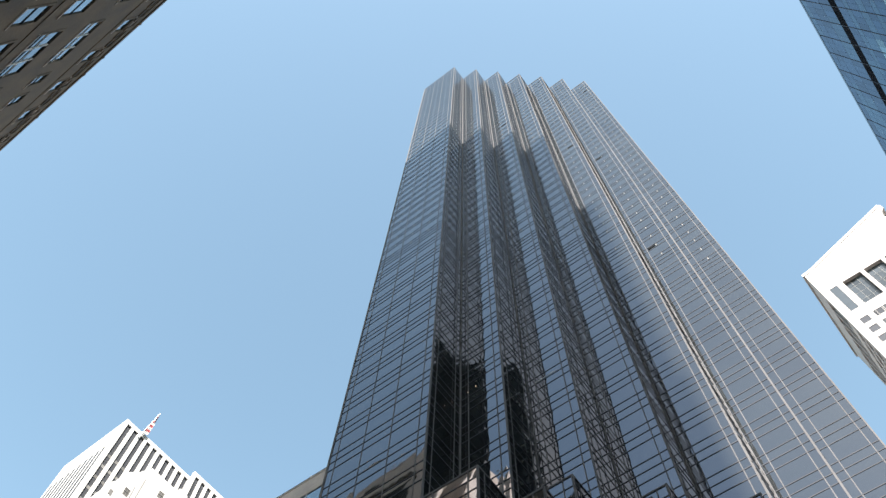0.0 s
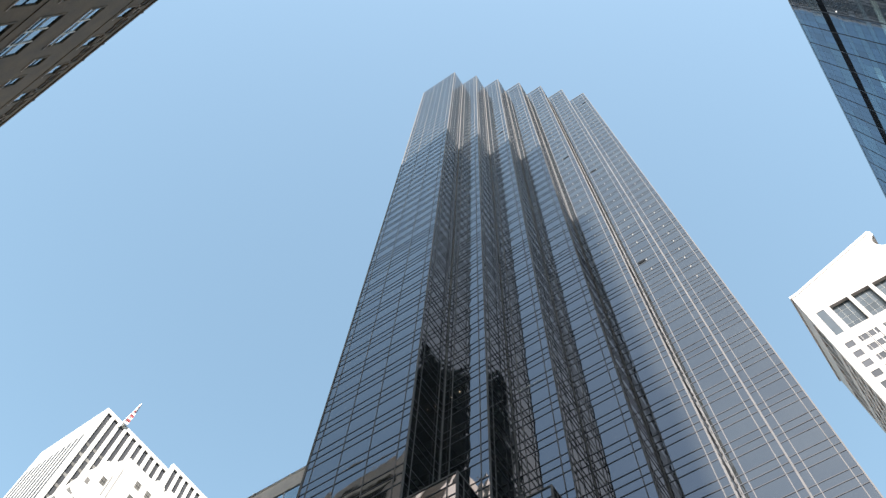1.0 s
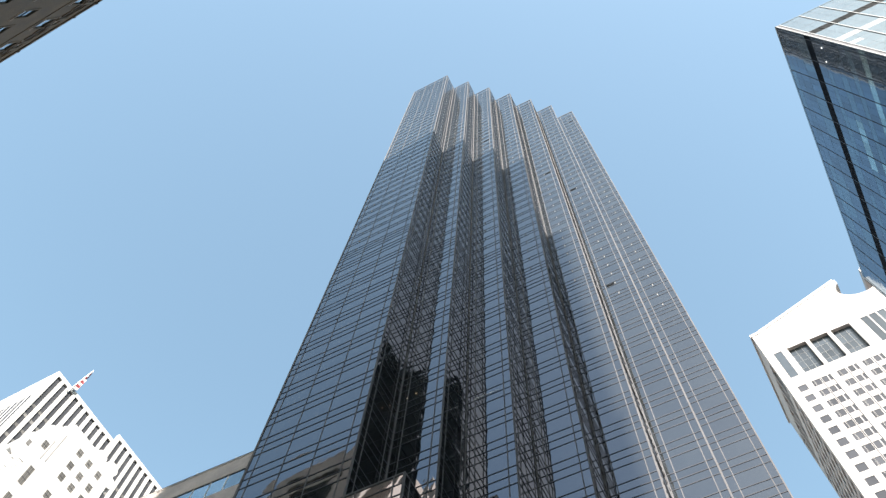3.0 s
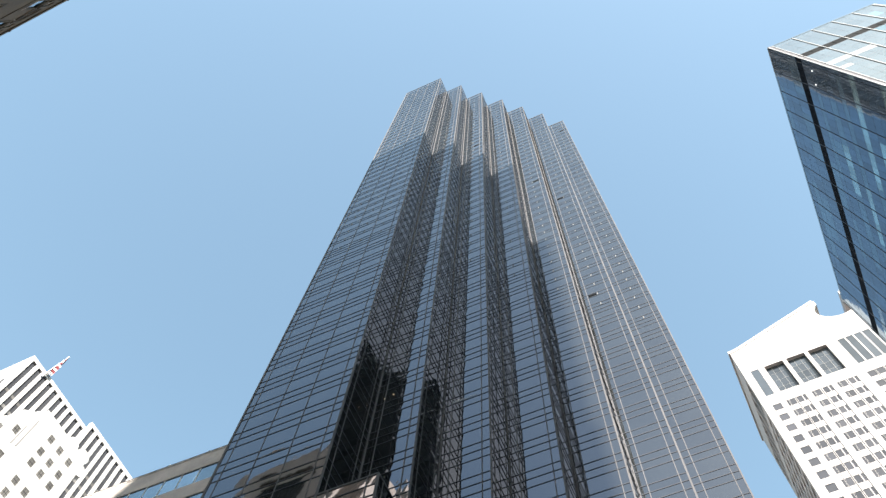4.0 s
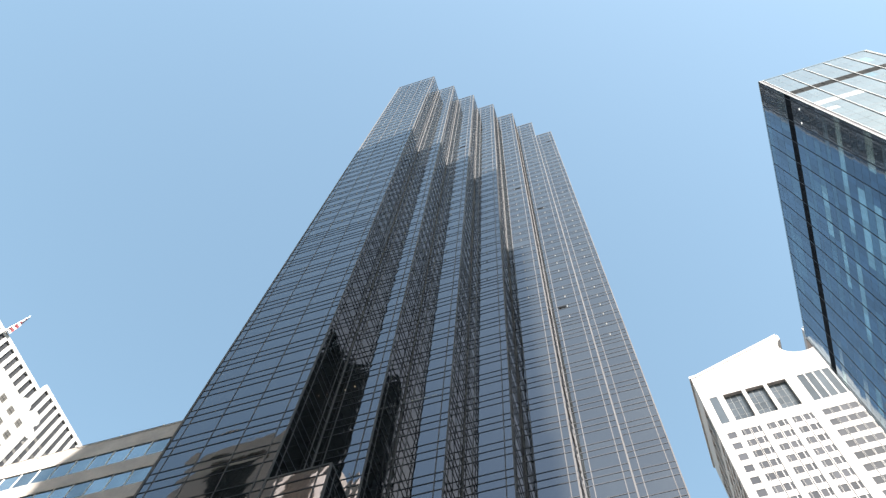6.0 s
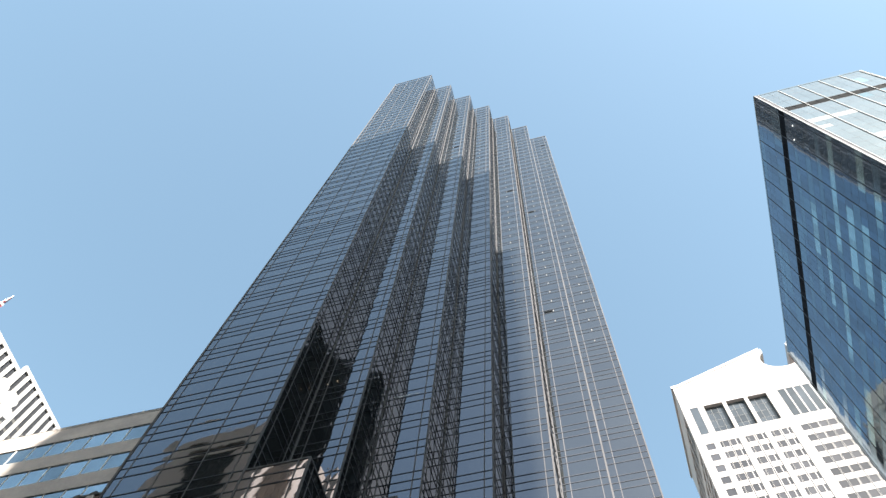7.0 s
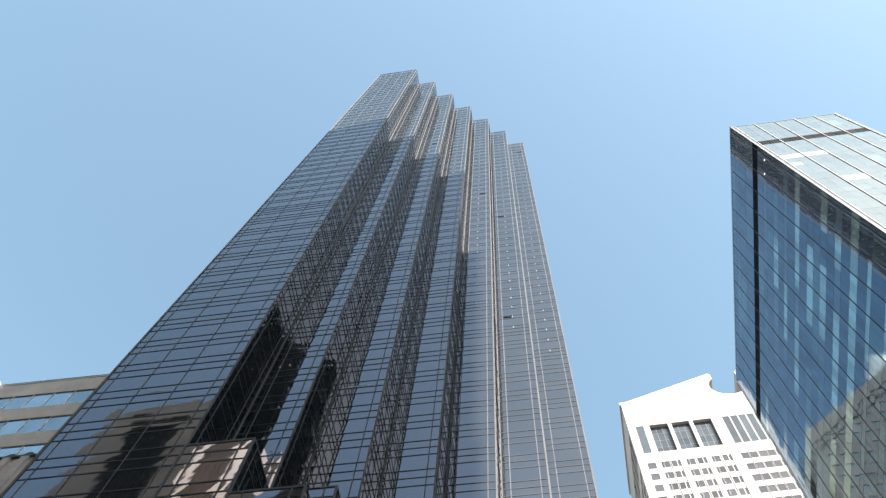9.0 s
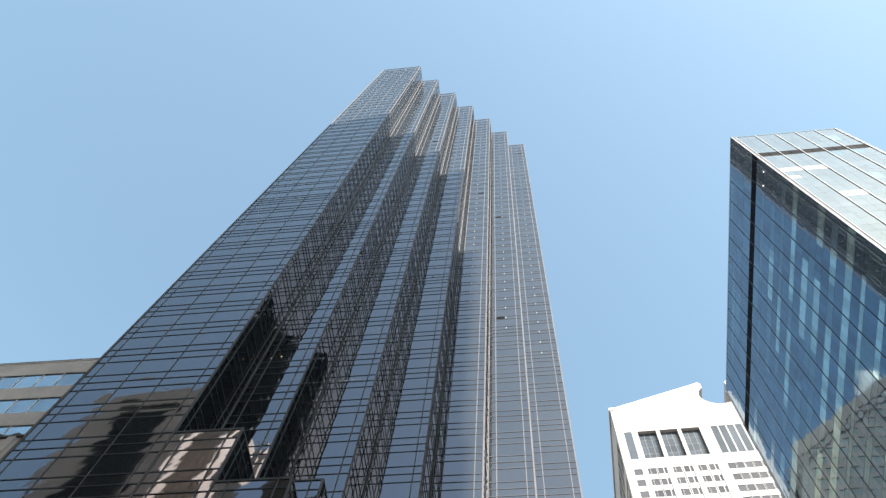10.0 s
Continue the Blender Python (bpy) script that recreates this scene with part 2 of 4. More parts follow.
pave.box(22.2, 400, -24.7, -20.0, -0.018, 0.15)
tagged(part("pavement", pave, CONCRETE), "grey concrete pavement along the avenue", "pavement", kind="structure")
kerb = Mesh()
kerb.box(ROAD_W - 0.3, ROAD_W, -400, 400, -0.018, 0.154)
kerb.box(ROAD_E, ROAD_E + 0.3, -8.0, 400, -0.018, 0.154)
kerb.box(ROAD_E, ROAD_E + 0.3, -400, -19.7, -0.018, 0.154)
kerb.box(ROAD_E + 0.3, 400, -8.0, -7.7, -0.018, 0.154)
kerb.box(ROAD_E + 0.3, 400, -20.0, -19.7, -0.018, 0.154)
tagged(part("kerb", kerb, CONCRETE), "grey granite kerb beside the road", "kerb", kind="structure")

# ---------------------------------------------------------------- the sawtooth glass tower
STEP_X, STEP_Y = 3.649, 3.993
XS = [22.81 + STEP_X * k for k in range(8)]
YS = [20.68 - STEP_Y * k for k in range(7)]
NORTH, EAST, TOP = 29.93, XS[6] + 0.9, 200.0
LOW_FLOOR, HIGH_FLOOR = 3.71, 2.875
TERRACE = {1: 38.7, 2: 33.9, 3: 29.1, 4: 24.3, 5: 19.5, 6: 14.7}

office_lines, flat_lines, flat_floors = [], [], []
for k in range(-16, 6):
    z = 64.65 + LOW_FLOOR * k
    office_lines += [z, z - 0.92, z - 1.86]
for k in range(39):
    z = 86.75 + HIGH_FLOOR * k
    flat_floors.append(z)
    flat_lines += [z + 0.42, z - 0.42]
LINES = sorted(z for z in office_lines + flat_lines + [84.6, 85.45] if z > 4.0)

tower = thing("skyscraper", "tall dark bronze-glass skyscraper with a sawtooth corner of seven setback bays", "skyscraper", (34, 10, 0))
tower.rotation_euler[2] = radians(1.35)
outline = [(XS[0], NORTH), (XS[0], YS[0])]
for k in range(6):
    outline += [(XS[k + 1], YS[k]), (XS[k + 1], YS[k + 1])]
outline += [(EAST, YS[6]), (EAST, NORTH)]


def inset(points, d):
    """The stepped outline shrunk by d; all its sides run along x or y."""
    n, res = len(points), []
    for i, (x, y) in enumerate(points):
        (px, py), (qx, qy) = points[i - 1], points[(i + 1) % n]
        (ax, ay), (bx, by) = (x - px, y - py), (qx - x, qy - y)
        la, lb = math.hypot(ax, ay), math.hypot(bx, by)
        res.append((x - (ay / la + by / lb) * d, y + (ax / la + bx / lb) * d))
    return res


def place_in(ob, root):
    ob.matrix_parent_inverse = Matrix.Translation(-Vector(root.location))
    return ob


rnd = random.Random(5)
W_BAYS = [0.0, 0.74, 3.34, 5.94, 8.49, 9.24]
T_BAYS = [0.0, 0.78, 3.31, STEP_Y]
S_BAYS = [0.0, 0.62, 2.96, STEP_X]
panes, bars, rails, stubs, pillars = Mesh(), Mesh(), Mesh(), Mesh(), Mesh()
single_panes = []


def curtain(face, bays, z0, z1, single=None, stub=True, wide=0.075):
    """Glass, horizontal rails and upright mullions on one plane of the tower."""
    width = bays[-1]
    zs = [z0] + [z for z in LINES if z0 + 0.3 < z < z1 - 0.3] + [z1]
    for a, b in zip(zs, zs[1:]):
        for u, w in zip(bays, bays[1:]):
            if single and single[0] < a and b < single[1]:
                single_panes.append((face, u + 0.03, w - 0.03, a + 0.03, b - 0.03))
            else:
                face.pane(panes, u + 0.03, w - 0.03, a + 0.03, b - 0.03, 0.0, 0.0011, rnd, bow=0.0058 * min(b - a, w - u))
    for z in zs[1:-1]:
        face.box(rails, 0.05, width - 0.05, z - 0.038, z + 0.038, -0.05, 0.030)
    for u in bays[1:-1]:
        face.box(bars, u - wide / 2, u + wide / 2, z0, z1, -0.05, 0.028)
    if stub:
        for z in flat_floors:
            if z0 < z < z1:
                for u, w in zip(bays, bays[1:]):
                    if w - u > 1:
                        m = (u + w) / 2
                        face.box(stubs, m - 0.06, m + 0.06, z - 0.22, z + 0.22, -0.03, 0.024)


w0 = Face(XS[0], NORTH, (0, -1), (-1, 0))
curtain(w0, W_BAYS, 4.0, TOP - 0.5, single=(40.0, 88.0), wide=0.06)
for k in range(1, 7):
    curtain(Face(XS[k], YS[k - 1], (0, -1), (-1, 0)), T_BAYS, TERRACE[1], TOP - 0.5,
            single=(45.0, 74.0) if k == 1 else None)
for k in range(6):
    curtain(Face(XS[k], YS[k], (1, 0), (0, -1)), S_BAYS, TERRACE[1], TOP - 0.5)
curtain(Face(XS[6], YS[6], (1, 0), (0, -1)), [0.0, 0.9], 4.0, TOP - 0.5, stub=False)
curtain(Face(EAST, YS[6], (0, 1), (1, 0)), [i * (NORTH - YS[6]) / 12 for i in range(13)], 4.0, TOP - 0.5, stub=False)
curtain(Face(EAST, NORTH, (-1, 0), (0, 1)), [i * (EAST - XS[0]) / 10 for i in range(11)], 4.0, TOP - 0.5, stub=False)

# corner and notch pillars
for k in range(7):
    low = 4.0 if k in (0, 6) else TERRACE[1]
    pillars.box(XS[k] - 0.045, XS[k] + 0.07, YS[k] - 0.045, YS[k] + 0.07, low, TOP - 0.5)
    if k < 6:
        pillars.box(XS[k + 1] - 0.09, XS[k + 1] + 0.02, YS[k] - 0.09, YS[k] + 0.02, TERRACE[1], TOP - 0.5)
pillars.box(XS[0] - 0.05, XS[0] + 0.12, NORTH - 0.12, NORTH + 0.05, 4.0, TOP - 0.5)
pillars.box(EAST - 0.12, EAST + 0.10, NORTH - 0.12, NORTH + 0.10, 4.0, TOP - 0.5)
pillars.box(EAST - 0.12, EAST + 0.10, YS[6] - 0.10, YS[6] + 0.12, 4.0, TOP - 0.5)

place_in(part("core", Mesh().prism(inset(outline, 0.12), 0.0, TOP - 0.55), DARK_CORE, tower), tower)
place_in(part("parapet", Mesh().prism(inset(outline, -0.05), TOP - 0.5, TOP), RAIL_BRONZE, tower), tower)
place_in(part("roof", Mesh().prism(inset(outline, 0.35), TOP - 0.05, TOP + 0.004), ROOF_GREY, tower), tower)

# terraces that fill the notches low down, one step lower for each step outwards
for d, h in TERRACE.items():
    for k in range(0, 7 - d):
        x0, x1, y0, y1 = XS[k], XS[k + 1], YS[k + d], YS[k + d - 1]
        low_w = 4.0 if k == 0 else TERRACE.get(d + 1, 4.0)
        low_s = 4.0 if k + d == 6 else TERRACE.get(d + 1, 4.0)
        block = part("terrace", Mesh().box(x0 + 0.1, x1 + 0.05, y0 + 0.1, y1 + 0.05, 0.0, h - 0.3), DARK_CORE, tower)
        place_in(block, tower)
        curtain(Face(x0, y1, (0, -1), (-1, 0)), T_BAYS, low_w, h - 0.12, stub=False)
        curtain(Face(x0, y0, (1, 0), (0, -1)), S_BAYS, low_s, h - 0.12, stub=False)
        rim = Mesh().box(x0 - 0.05, x1, y0 - 0.05, y1, h - 0.12, h)
        place_in(part("coping", rim, BRONZE, tower), tower)
        pillars.box(x0 - 0.045, x0 + 0.08, y0 - 0.045, y0 + 0.08, min(low_w, low_s), h - 0.12)

# opened vent flaps, a pale strip and a few lit ceiling lights behind the glass
for k, u, n, high in ((6, 2.67, 36, 0.10), (2, 2.67, 20, 0.05), (4, 2.67, 16, 0.05), (5, 1.43, 15, 0.13), (5, 1.43, 1, 0.15)):
    z = flat_floors[n]
    face = Face(XS[k], YS[k - 1], (0, -1), (-1, 0))
    flap = Mesh()
    face.box(flap, u - 0.5, u + 0.5, z - high, z + high, -0.02, 0.06)
    place_in(part("vent_flap", flap, BLACK_LOUVRE, tower, "black open vent flap"), tower)
strip = Mesh()
Face(XS[2], YS[1], (0, -1), (-1, 0)).box(strip, 0.7, 2.9, 56.43, 56.49, 0.045, 0.07)
place_in(part("pale_strip", strip, WHITE_FRAME, tower, "thin pale metal strip"), tower)
for u, z in ((0.75, 54.1), (1.5, 54.3)):
    lamp = Mesh()
    Face(XS[1], YS[0], (0, -1), (-1, 0)).box(lamp, u - 0.032, u + 0.032, z - 0.032, z + 0.032, 0.03, 0.06)
    place_in(part("ceiling_lamp", lamp, WARM_LAMP, tower, "small warm ceiling lamp"), tower)

place_in(part("glazing", panes, GLASS, tower, kind="stuff"), tower)
place_in(part("mullion_grid", bars, BRONZE, tower, kind="stuff"), tower)
place_in(part("rail_grid", rails, RAIL_BRONZE, tower, kind="stuff"), tower)
place_in(part("spandrel_studs", stubs, STUD, tower, kind="stuff"), tower)
place_in(part("corner_mullions", pillars, BRONZE, tower), tower)

# ---------------------------------------------------------------- the broken-pediment tower
def pediment_tower():
    X, N, S, MID = 118.0, -19.2, -78.0, -48.6
    EAVE, PEAK, DEEP = 189.5, 198.9, 29.0
    root = thing("pediment_tower", "pale pink granite office tower with a broken pediment and round notch", "office tower", (140, MID, 0))
    west = Face(X, N, (0, -1), (-1, 0))
    W = N - S
    rows = [162.25 - 4.18 * k for k in range(37)]
    cols = []
    for a, b, n in ((1.85, 3.85, 1), (5.1, 9.4, 3), (10.95, 15.4, 3), (16.75, 21.2, 3), (23.4, W / 2, 3)):
        cols += [(a, b, n), (W - b, W - a, n)]
    cols = [c for c in cols if c[2] != 3 or c[0] < 22 or c[0] > W - 22] + [(23.4, W - 23.4, 6)]
    holes, lights = [], []
    for a, b, n in cols:
        step = (b - a) / n
        spans = [(a + i * step + (0.14 if n > 1 else 0), a + (i + 1) * step - (0.14 if n > 1 else 0)) for i in range(n)]
        if n == 3:
            spans = [(a, a + 0.53), (a + 0.70, a + 1.96), (b - 1.96, b - 0.70), (b - 0.53, b)]
        for u0, u1 in spans:
            for z in rows:
                holes.append((u0, u1, z - 2.35, z))
                lights.append((u0, u1, z - 2.35, z))
            if n != 3:
                holes.append((u0, u1, 166.2, 177.9))
                lights.append((u0, u1, 166.2, 177.9))
    tall = [(5.3, 9.95), (10.85, 15.3), (16.2, 20.8)]
    tall += [(W - b, W - a) for a, b in tall]
    for a, b in tall:
        holes.append((a, b, 166.2, 177.9))
    wall = Mesh()
    holed(west, wall, W, 0.0, EAVE - 6, holes, -1.0, 0.0)
    place_in(part("wall_front", wall, PINK_GRANITE, root), root)
    # gable with its round notch
    r, cz = 5.0, 192.9
    arc = []
    half = 3.3
    t0 = math.acos(half / r)
    for i in range(25):
        t = t0 - (t0 * 2 + math.pi) * i / 24
        arc.append((MID + r * math.cos(t), cz + r * math.sin(t)))
    arc = arc[::-1]
    # outline runs from the north eave over the north horn, round the notch, and down to the south eave
    pts = [(N, EAVE - 6), (N, EAVE), (MID + half, PEAK)] + arc[::-1] + [(MID - half, PEAK), (S, EAVE), (S, EAVE - 6)]
    place_in(part("gable", Mesh().slab(pts, X - 1e-3, X + DEEP), PINK_GRANITE, root), root)
    for sgn, y0 in ((1, N), (-1, S)):
        ya, yk, yb = y0 + sgn * 0.4, y0 - sgn * 1.5, MID + sgn * (half + 0.45)
        cor = Mesh().slab([(ya, EAVE - 0.9), (ya, EAVE + 0.25), (yk, EAVE + 0.4), (yb, PEAK + 0.45), (yb, PEAK - 0.75), (yk, EAVE - 0.75)], X - 0.14, X + DEEP + 0.2)
        place_in(part("cornice", cor, PINK_GRANITE, root), root)
    # body behind, flank walls
    place_in(part("body", Mesh().box(X + 1.0, X + DEEP, S + 1.0, N - 0.9, 0, EAVE - 6), DARK_CORE, root), root)
    north = Face(X + DEEP, N, (-1, 0), (0, 1))
    nh = []
    for i in range(6):
        u0 = 1.6 + i * 4.4
        for z in rows:
            nh.append((u0, u0 + 3.7, z - 2.7, z))
        nh.append((u0, u0 + 3.7, 166.2, 177.9))
    flank = Mesh()
    holed(north, flank, DEEP - 1, 0.0, EAVE - 6, nh, -0.9, 0.0)
    place_in(part("wall_flank", flank, PINK_GRANITE, root), root)
    place_in(part("wall_back", Mesh().box(X + DEEP - 1, X + DEEP, S, N - 0.9, 0, EAVE - 6), PINK_GRANITE, root), root)
    place_in(part("wall_flank", Mesh().box(X, X + DEEP - 1, S, S + 1.0, 0, EAVE - 6), PINK_GRANITE, root), root)
    # windows
    cache, low = {}, Mesh()
    for u0, u1, z0, z1 in lights:
        if z1 < 108:
            west.box(low, u0, u1, z0, z1, -0.5, -0.3)
            continue
        key = (round(u1 - u0, 2), round(z1 - z0, 2))
        if key not in cache:
            g = Mesh().box(-0.1, 0.1, -key[0] / 2, key[0] / 2, -key[1] / 2, key[1] / 2)
            fr = Mesh()
            for yy in (-key[0] / 2, key[0] / 2 - 0.05):
                fr.box(-0.13, 0.0, yy, yy + 0.05, -key[1] / 2, key[1] / 2)
            fr.box(-0.16, 0.0, -key[0] / 2, key[0] / 2, -key[1] / 2, -key[1] / 2 + 0.05)
            fr.box(-0.16, 0.0, -key[0] / 2, key[0] / 2, key[1] / 2 - 0.05, key[1] / 2)
            cache[key] = (fr.data("window", GREY_SLOT), g.data("pane", TALL_PANE if key[1] > 5 else DARK_PANE))
        p = west.at((u0 + u1) / 2, (z0 + z1) / 2, -0.17)
        w = part("window", cache[key][0], None, root)
        w.location = Vector(p) - root.location
        part("pane", cache[key][1], None, w)
    place_in(part("lower_windows", low, DARK_PANE, root, kind="stuff"), root)
    side = Mesh()
    for u0, u1, z0, z1 in nh:
        north.box(side, u0, u1, z0, z1, -0.7, -0.6)
    place_in(part("flank_windows", side, DARK_PANE, root, kind="stuff"), root)
    # shallow upright grooves beside the window groups, their shade laid on as dark strips
    for a, b, n in cols:
        if n == 3:
            edges = ((a + 0.62, 0.05), ((a + b) / 2, 0.10), (b + 0.08, 0.105))
        elif n == 6:
            edges = [(a + i * (b - a) / 6, 0.10 if i % 2 else 0.06) for i in range(1, 6)]
        else:
            continue
        for u, half_width in edges:
            g = Mesh()
            west.box(g, u - half_width, u + half_width, 40.0, 162.4, -0.02, 0.012)
            place_in(part("groove_strip", g, SLOT_DARK, root), root)
    # tall recessed windows between round piers
    for (a0, a), (b, b0) in zip(tall[:3], tall[1:3]):
        post = Mesh().prism([(X + 0.42 + 0.44 * math.cos(t), N - (a + b) / 2 + 0.44 * math.sin(t)) for t in (math.pi * i / 8 for i in range(16))], 166.2, 177.9)
        place_in(part("round_pier", post, PINK_GRANITE, root), root)
    cell_data = {}
    for a, b in tall:
        w = Mesh()
        west.box(w, a, b, 166.2, 177.9, -0.98, -0.94)
        win = place_in(part("tall_window", w, GREY_SLOT, root, "tall recessed blue-grey window"), root)
        cw, ch = (b - a) / 3, 11.7 / 4
        key = round(cw, 3)
        if key not in cell_data:
            cell_data[key] = Mesh().box(-0.02, 0.0, -cw / 2, cw / 2, -ch / 2, ch / 2).data("pane", TALL_PANE)
        for i in range(3):
            for j in range(4):
                cell = part("pane", cell_data[key], None, win)
                cell.location = Vector(west.at(a + cw * (i + 0.5), 166.2 + ch * (j + 0.5), -0.92))
        g = Mesh()
        for i in (1, 2):
            west.box(g, a + cw * i - 0.035, a + cw * i + 0.035, 166.2, 177.9, -0.9, -0.86)
        for j in (1, 2, 3):
            west.box(g, a, b, 166.2 + ch * j - 0.025, 166.2 + ch * j + 0.025, -0.9, -0.88)
        ob = part("glazing_grid", g, STUD, win)
        place_in(ob, root)
        ob.matrix_parent_inverse = Matrix.Identity(4)
    return root


pediment_tower()

# ---------------------------------------------------------------- the blue glass block
block_panes = []


def glass_block():
    X0, X1, N, S, H = 22.37, 55.3, -24.7, -36.1, 91.75
    root = thing("glass_office_block", "blue glass office block with steel fins and a dark louvre band", "office block", (22.37, -24.7, 0))
    root.rotation_euler[2] = radians(1.35)
    place_in(part("core", Mesh().box(X0 + 0.15, X1 - 0.15, S + 0.15, N - 0.15, 0, H - 0.4), DARK_CORE, root), root)
    place_in(part("parapet", Mesh().box(X0 - 0.02, X1 + 0.02, S - 0.02, N + 0.02, H - 0.4, H), CURTAIN_SUN_TONE, root), root)
    place_in(part("corner_cover", Mesh().box(X0 - 0.06, X0 + 0.04, N - 0.27, N + 0.02, 0, H - 0.2), STEEL, root, "pale steel corner cover"), root)
    rnd2 = random.Random(11)
    # sheet joints from the top down: crown sheets, the louvre, then a vision and a spandrel sheet for each floor
    zs, kinds = [H - 0.4, 90.0, 88.5, 86.3, 83.75, 82.15], ["crown"] * 4 + ["louvre"]
    lips = [1.27, 1.35, 0.72, 0.95, 1.42, 1.0, 1.12, 1.45, 1.38]
    floor_z = 80.37
    while floor_z > 6:
        zs += [floor_z, floor_z - lips[len(zs) // 2 % 9]]
        kinds += ["vision", "spandrel"]
        floor_z -= 2.896
    blue, sea, teal, sun_sheets, blind, lou, dim, fins, rails, joints, shade_fins, fin_glints = [Mesh() for i in range(12)]
    nb = 15
    # last value 1: west side in sunlit tones, 0: sides in shaded tones
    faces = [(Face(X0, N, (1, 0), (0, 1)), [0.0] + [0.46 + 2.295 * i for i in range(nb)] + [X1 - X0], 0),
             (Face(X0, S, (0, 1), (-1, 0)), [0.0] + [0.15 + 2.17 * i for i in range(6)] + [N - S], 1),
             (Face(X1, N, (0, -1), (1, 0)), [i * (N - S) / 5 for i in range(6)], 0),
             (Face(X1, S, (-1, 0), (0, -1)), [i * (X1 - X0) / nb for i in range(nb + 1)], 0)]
    for face, bays, pale in faces:
        for kind, a, b in zip(kinds, zs[1:], zs):
            lively, milky = rnd2.uniform(0.2, 0.8), zs.index(a) in (9, 11, 15, 17, 25, 31, 37)
            run, on, washed = 0, False, False
            for u, w in zip(bays, bays[1:]):
                split = 2 if pale else 3
                for i in range(split if w - u > 1.0 else 1):
                    ua, ub = u + (w - u) * i / split, u + (w - u) * (i + 1) / split
                    if w - u <= 1.0:
                        ub = w
                    if kind == "louvre":
                        face.box(lou if pale else dim, ua + 0.03, ub - 0.03, a, b, -0.06, -0.01)
                        continue
                    if run <= 0:
                        run = rnd2.randint(2, 8)
                        if pale:
                            on = kind == "spandrel" and milky and rnd2.random() < 0.55
                        else:
                            on = kind == "spandrel" and rnd2.random() < lively
                        washed = rnd2.random() < (0.7 if kind == "spandrel" else 0.14)
                    run -= 1
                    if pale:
                        sheet = blind if on else teal if rnd2.random() < 0.02 else sun_sheets
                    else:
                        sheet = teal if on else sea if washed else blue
                    if face is faces[0][0] and 68.0 < a < 77.0:
                        block_panes.append((root, face, ua + 0.008, ub - 0.008, a + 0.008, b - 0.008,
                                            CURTAIN_TEAL if sheet is teal else CURTAIN_SEA if sheet is sea else CURTAIN_BLUE))
                    else:
                        face.pane(sheet, ua + 0.008, ub - 0.008, a + 0.008, b - 0.008, 0.0, 0.0011, rnd2)
        for z in zs[1:]:
            if pale:
                face.box(rails, 0, bays[-1], z - 0.02, z + 0.02, -0.05, 0.004)
            else:
                face.box(joints, 0, bays[-1], z - 0.016, z + 0.016, -0.05, 0.004)
        # fin colour carries the light: pale on the west, dark elsewhere
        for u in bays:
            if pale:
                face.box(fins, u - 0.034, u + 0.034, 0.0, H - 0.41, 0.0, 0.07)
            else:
                face.box(shade_fins, u - 0.024, u + 0.024, 0.0, H - 0.41, 0.0, 0.035)
                # thin strip along one side of the fin, a painted highlight
                face.box(fin_glints, u - 0.036, u - 0.024, 0.0, H - 0.41, 0.0, 0.03)
    for u, z in ((0.96, 79.92), (2.39, 79.90)):
        lamp = Mesh()
        faces[0][0].box(lamp, u - 0.07, u + 0.07, z - 0.07, z + 0.07, 0.01, 0.04)
        place_in(part("ceiling_lamp", lamp, WHITE_LAMP, root, "small white ceiling lamp"), root)
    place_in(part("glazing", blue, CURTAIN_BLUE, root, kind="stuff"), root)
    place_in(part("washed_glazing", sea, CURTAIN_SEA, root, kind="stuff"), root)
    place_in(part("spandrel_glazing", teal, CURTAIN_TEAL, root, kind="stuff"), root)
    place_in(part("pale_glazing", sun_sheets, CURTAIN_SUN_TONE, root, kind="stuff"), root)
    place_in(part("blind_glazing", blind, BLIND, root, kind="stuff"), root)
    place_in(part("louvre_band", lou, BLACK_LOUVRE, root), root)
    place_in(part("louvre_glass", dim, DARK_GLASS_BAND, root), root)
    place_in(part("joint_set", joints, SHADE_TONE_STEEL, root, kind="stuff"), root)
    place_in(part("fin_set", fins, SUN_TONE_FIN, root, kind="stuff"), root)
    place_in(part("dark_fin_set", shade_fins, SHADE_TONE_STEEL, root, kind="stuff"), root)
    place_in(part("fin_edge_set", fin_glints, STEEL, root, kind="stuff"), root)
    place_in(part("rail_set", rails, STEEL, root, kind="stuff"), root)


glass_block()

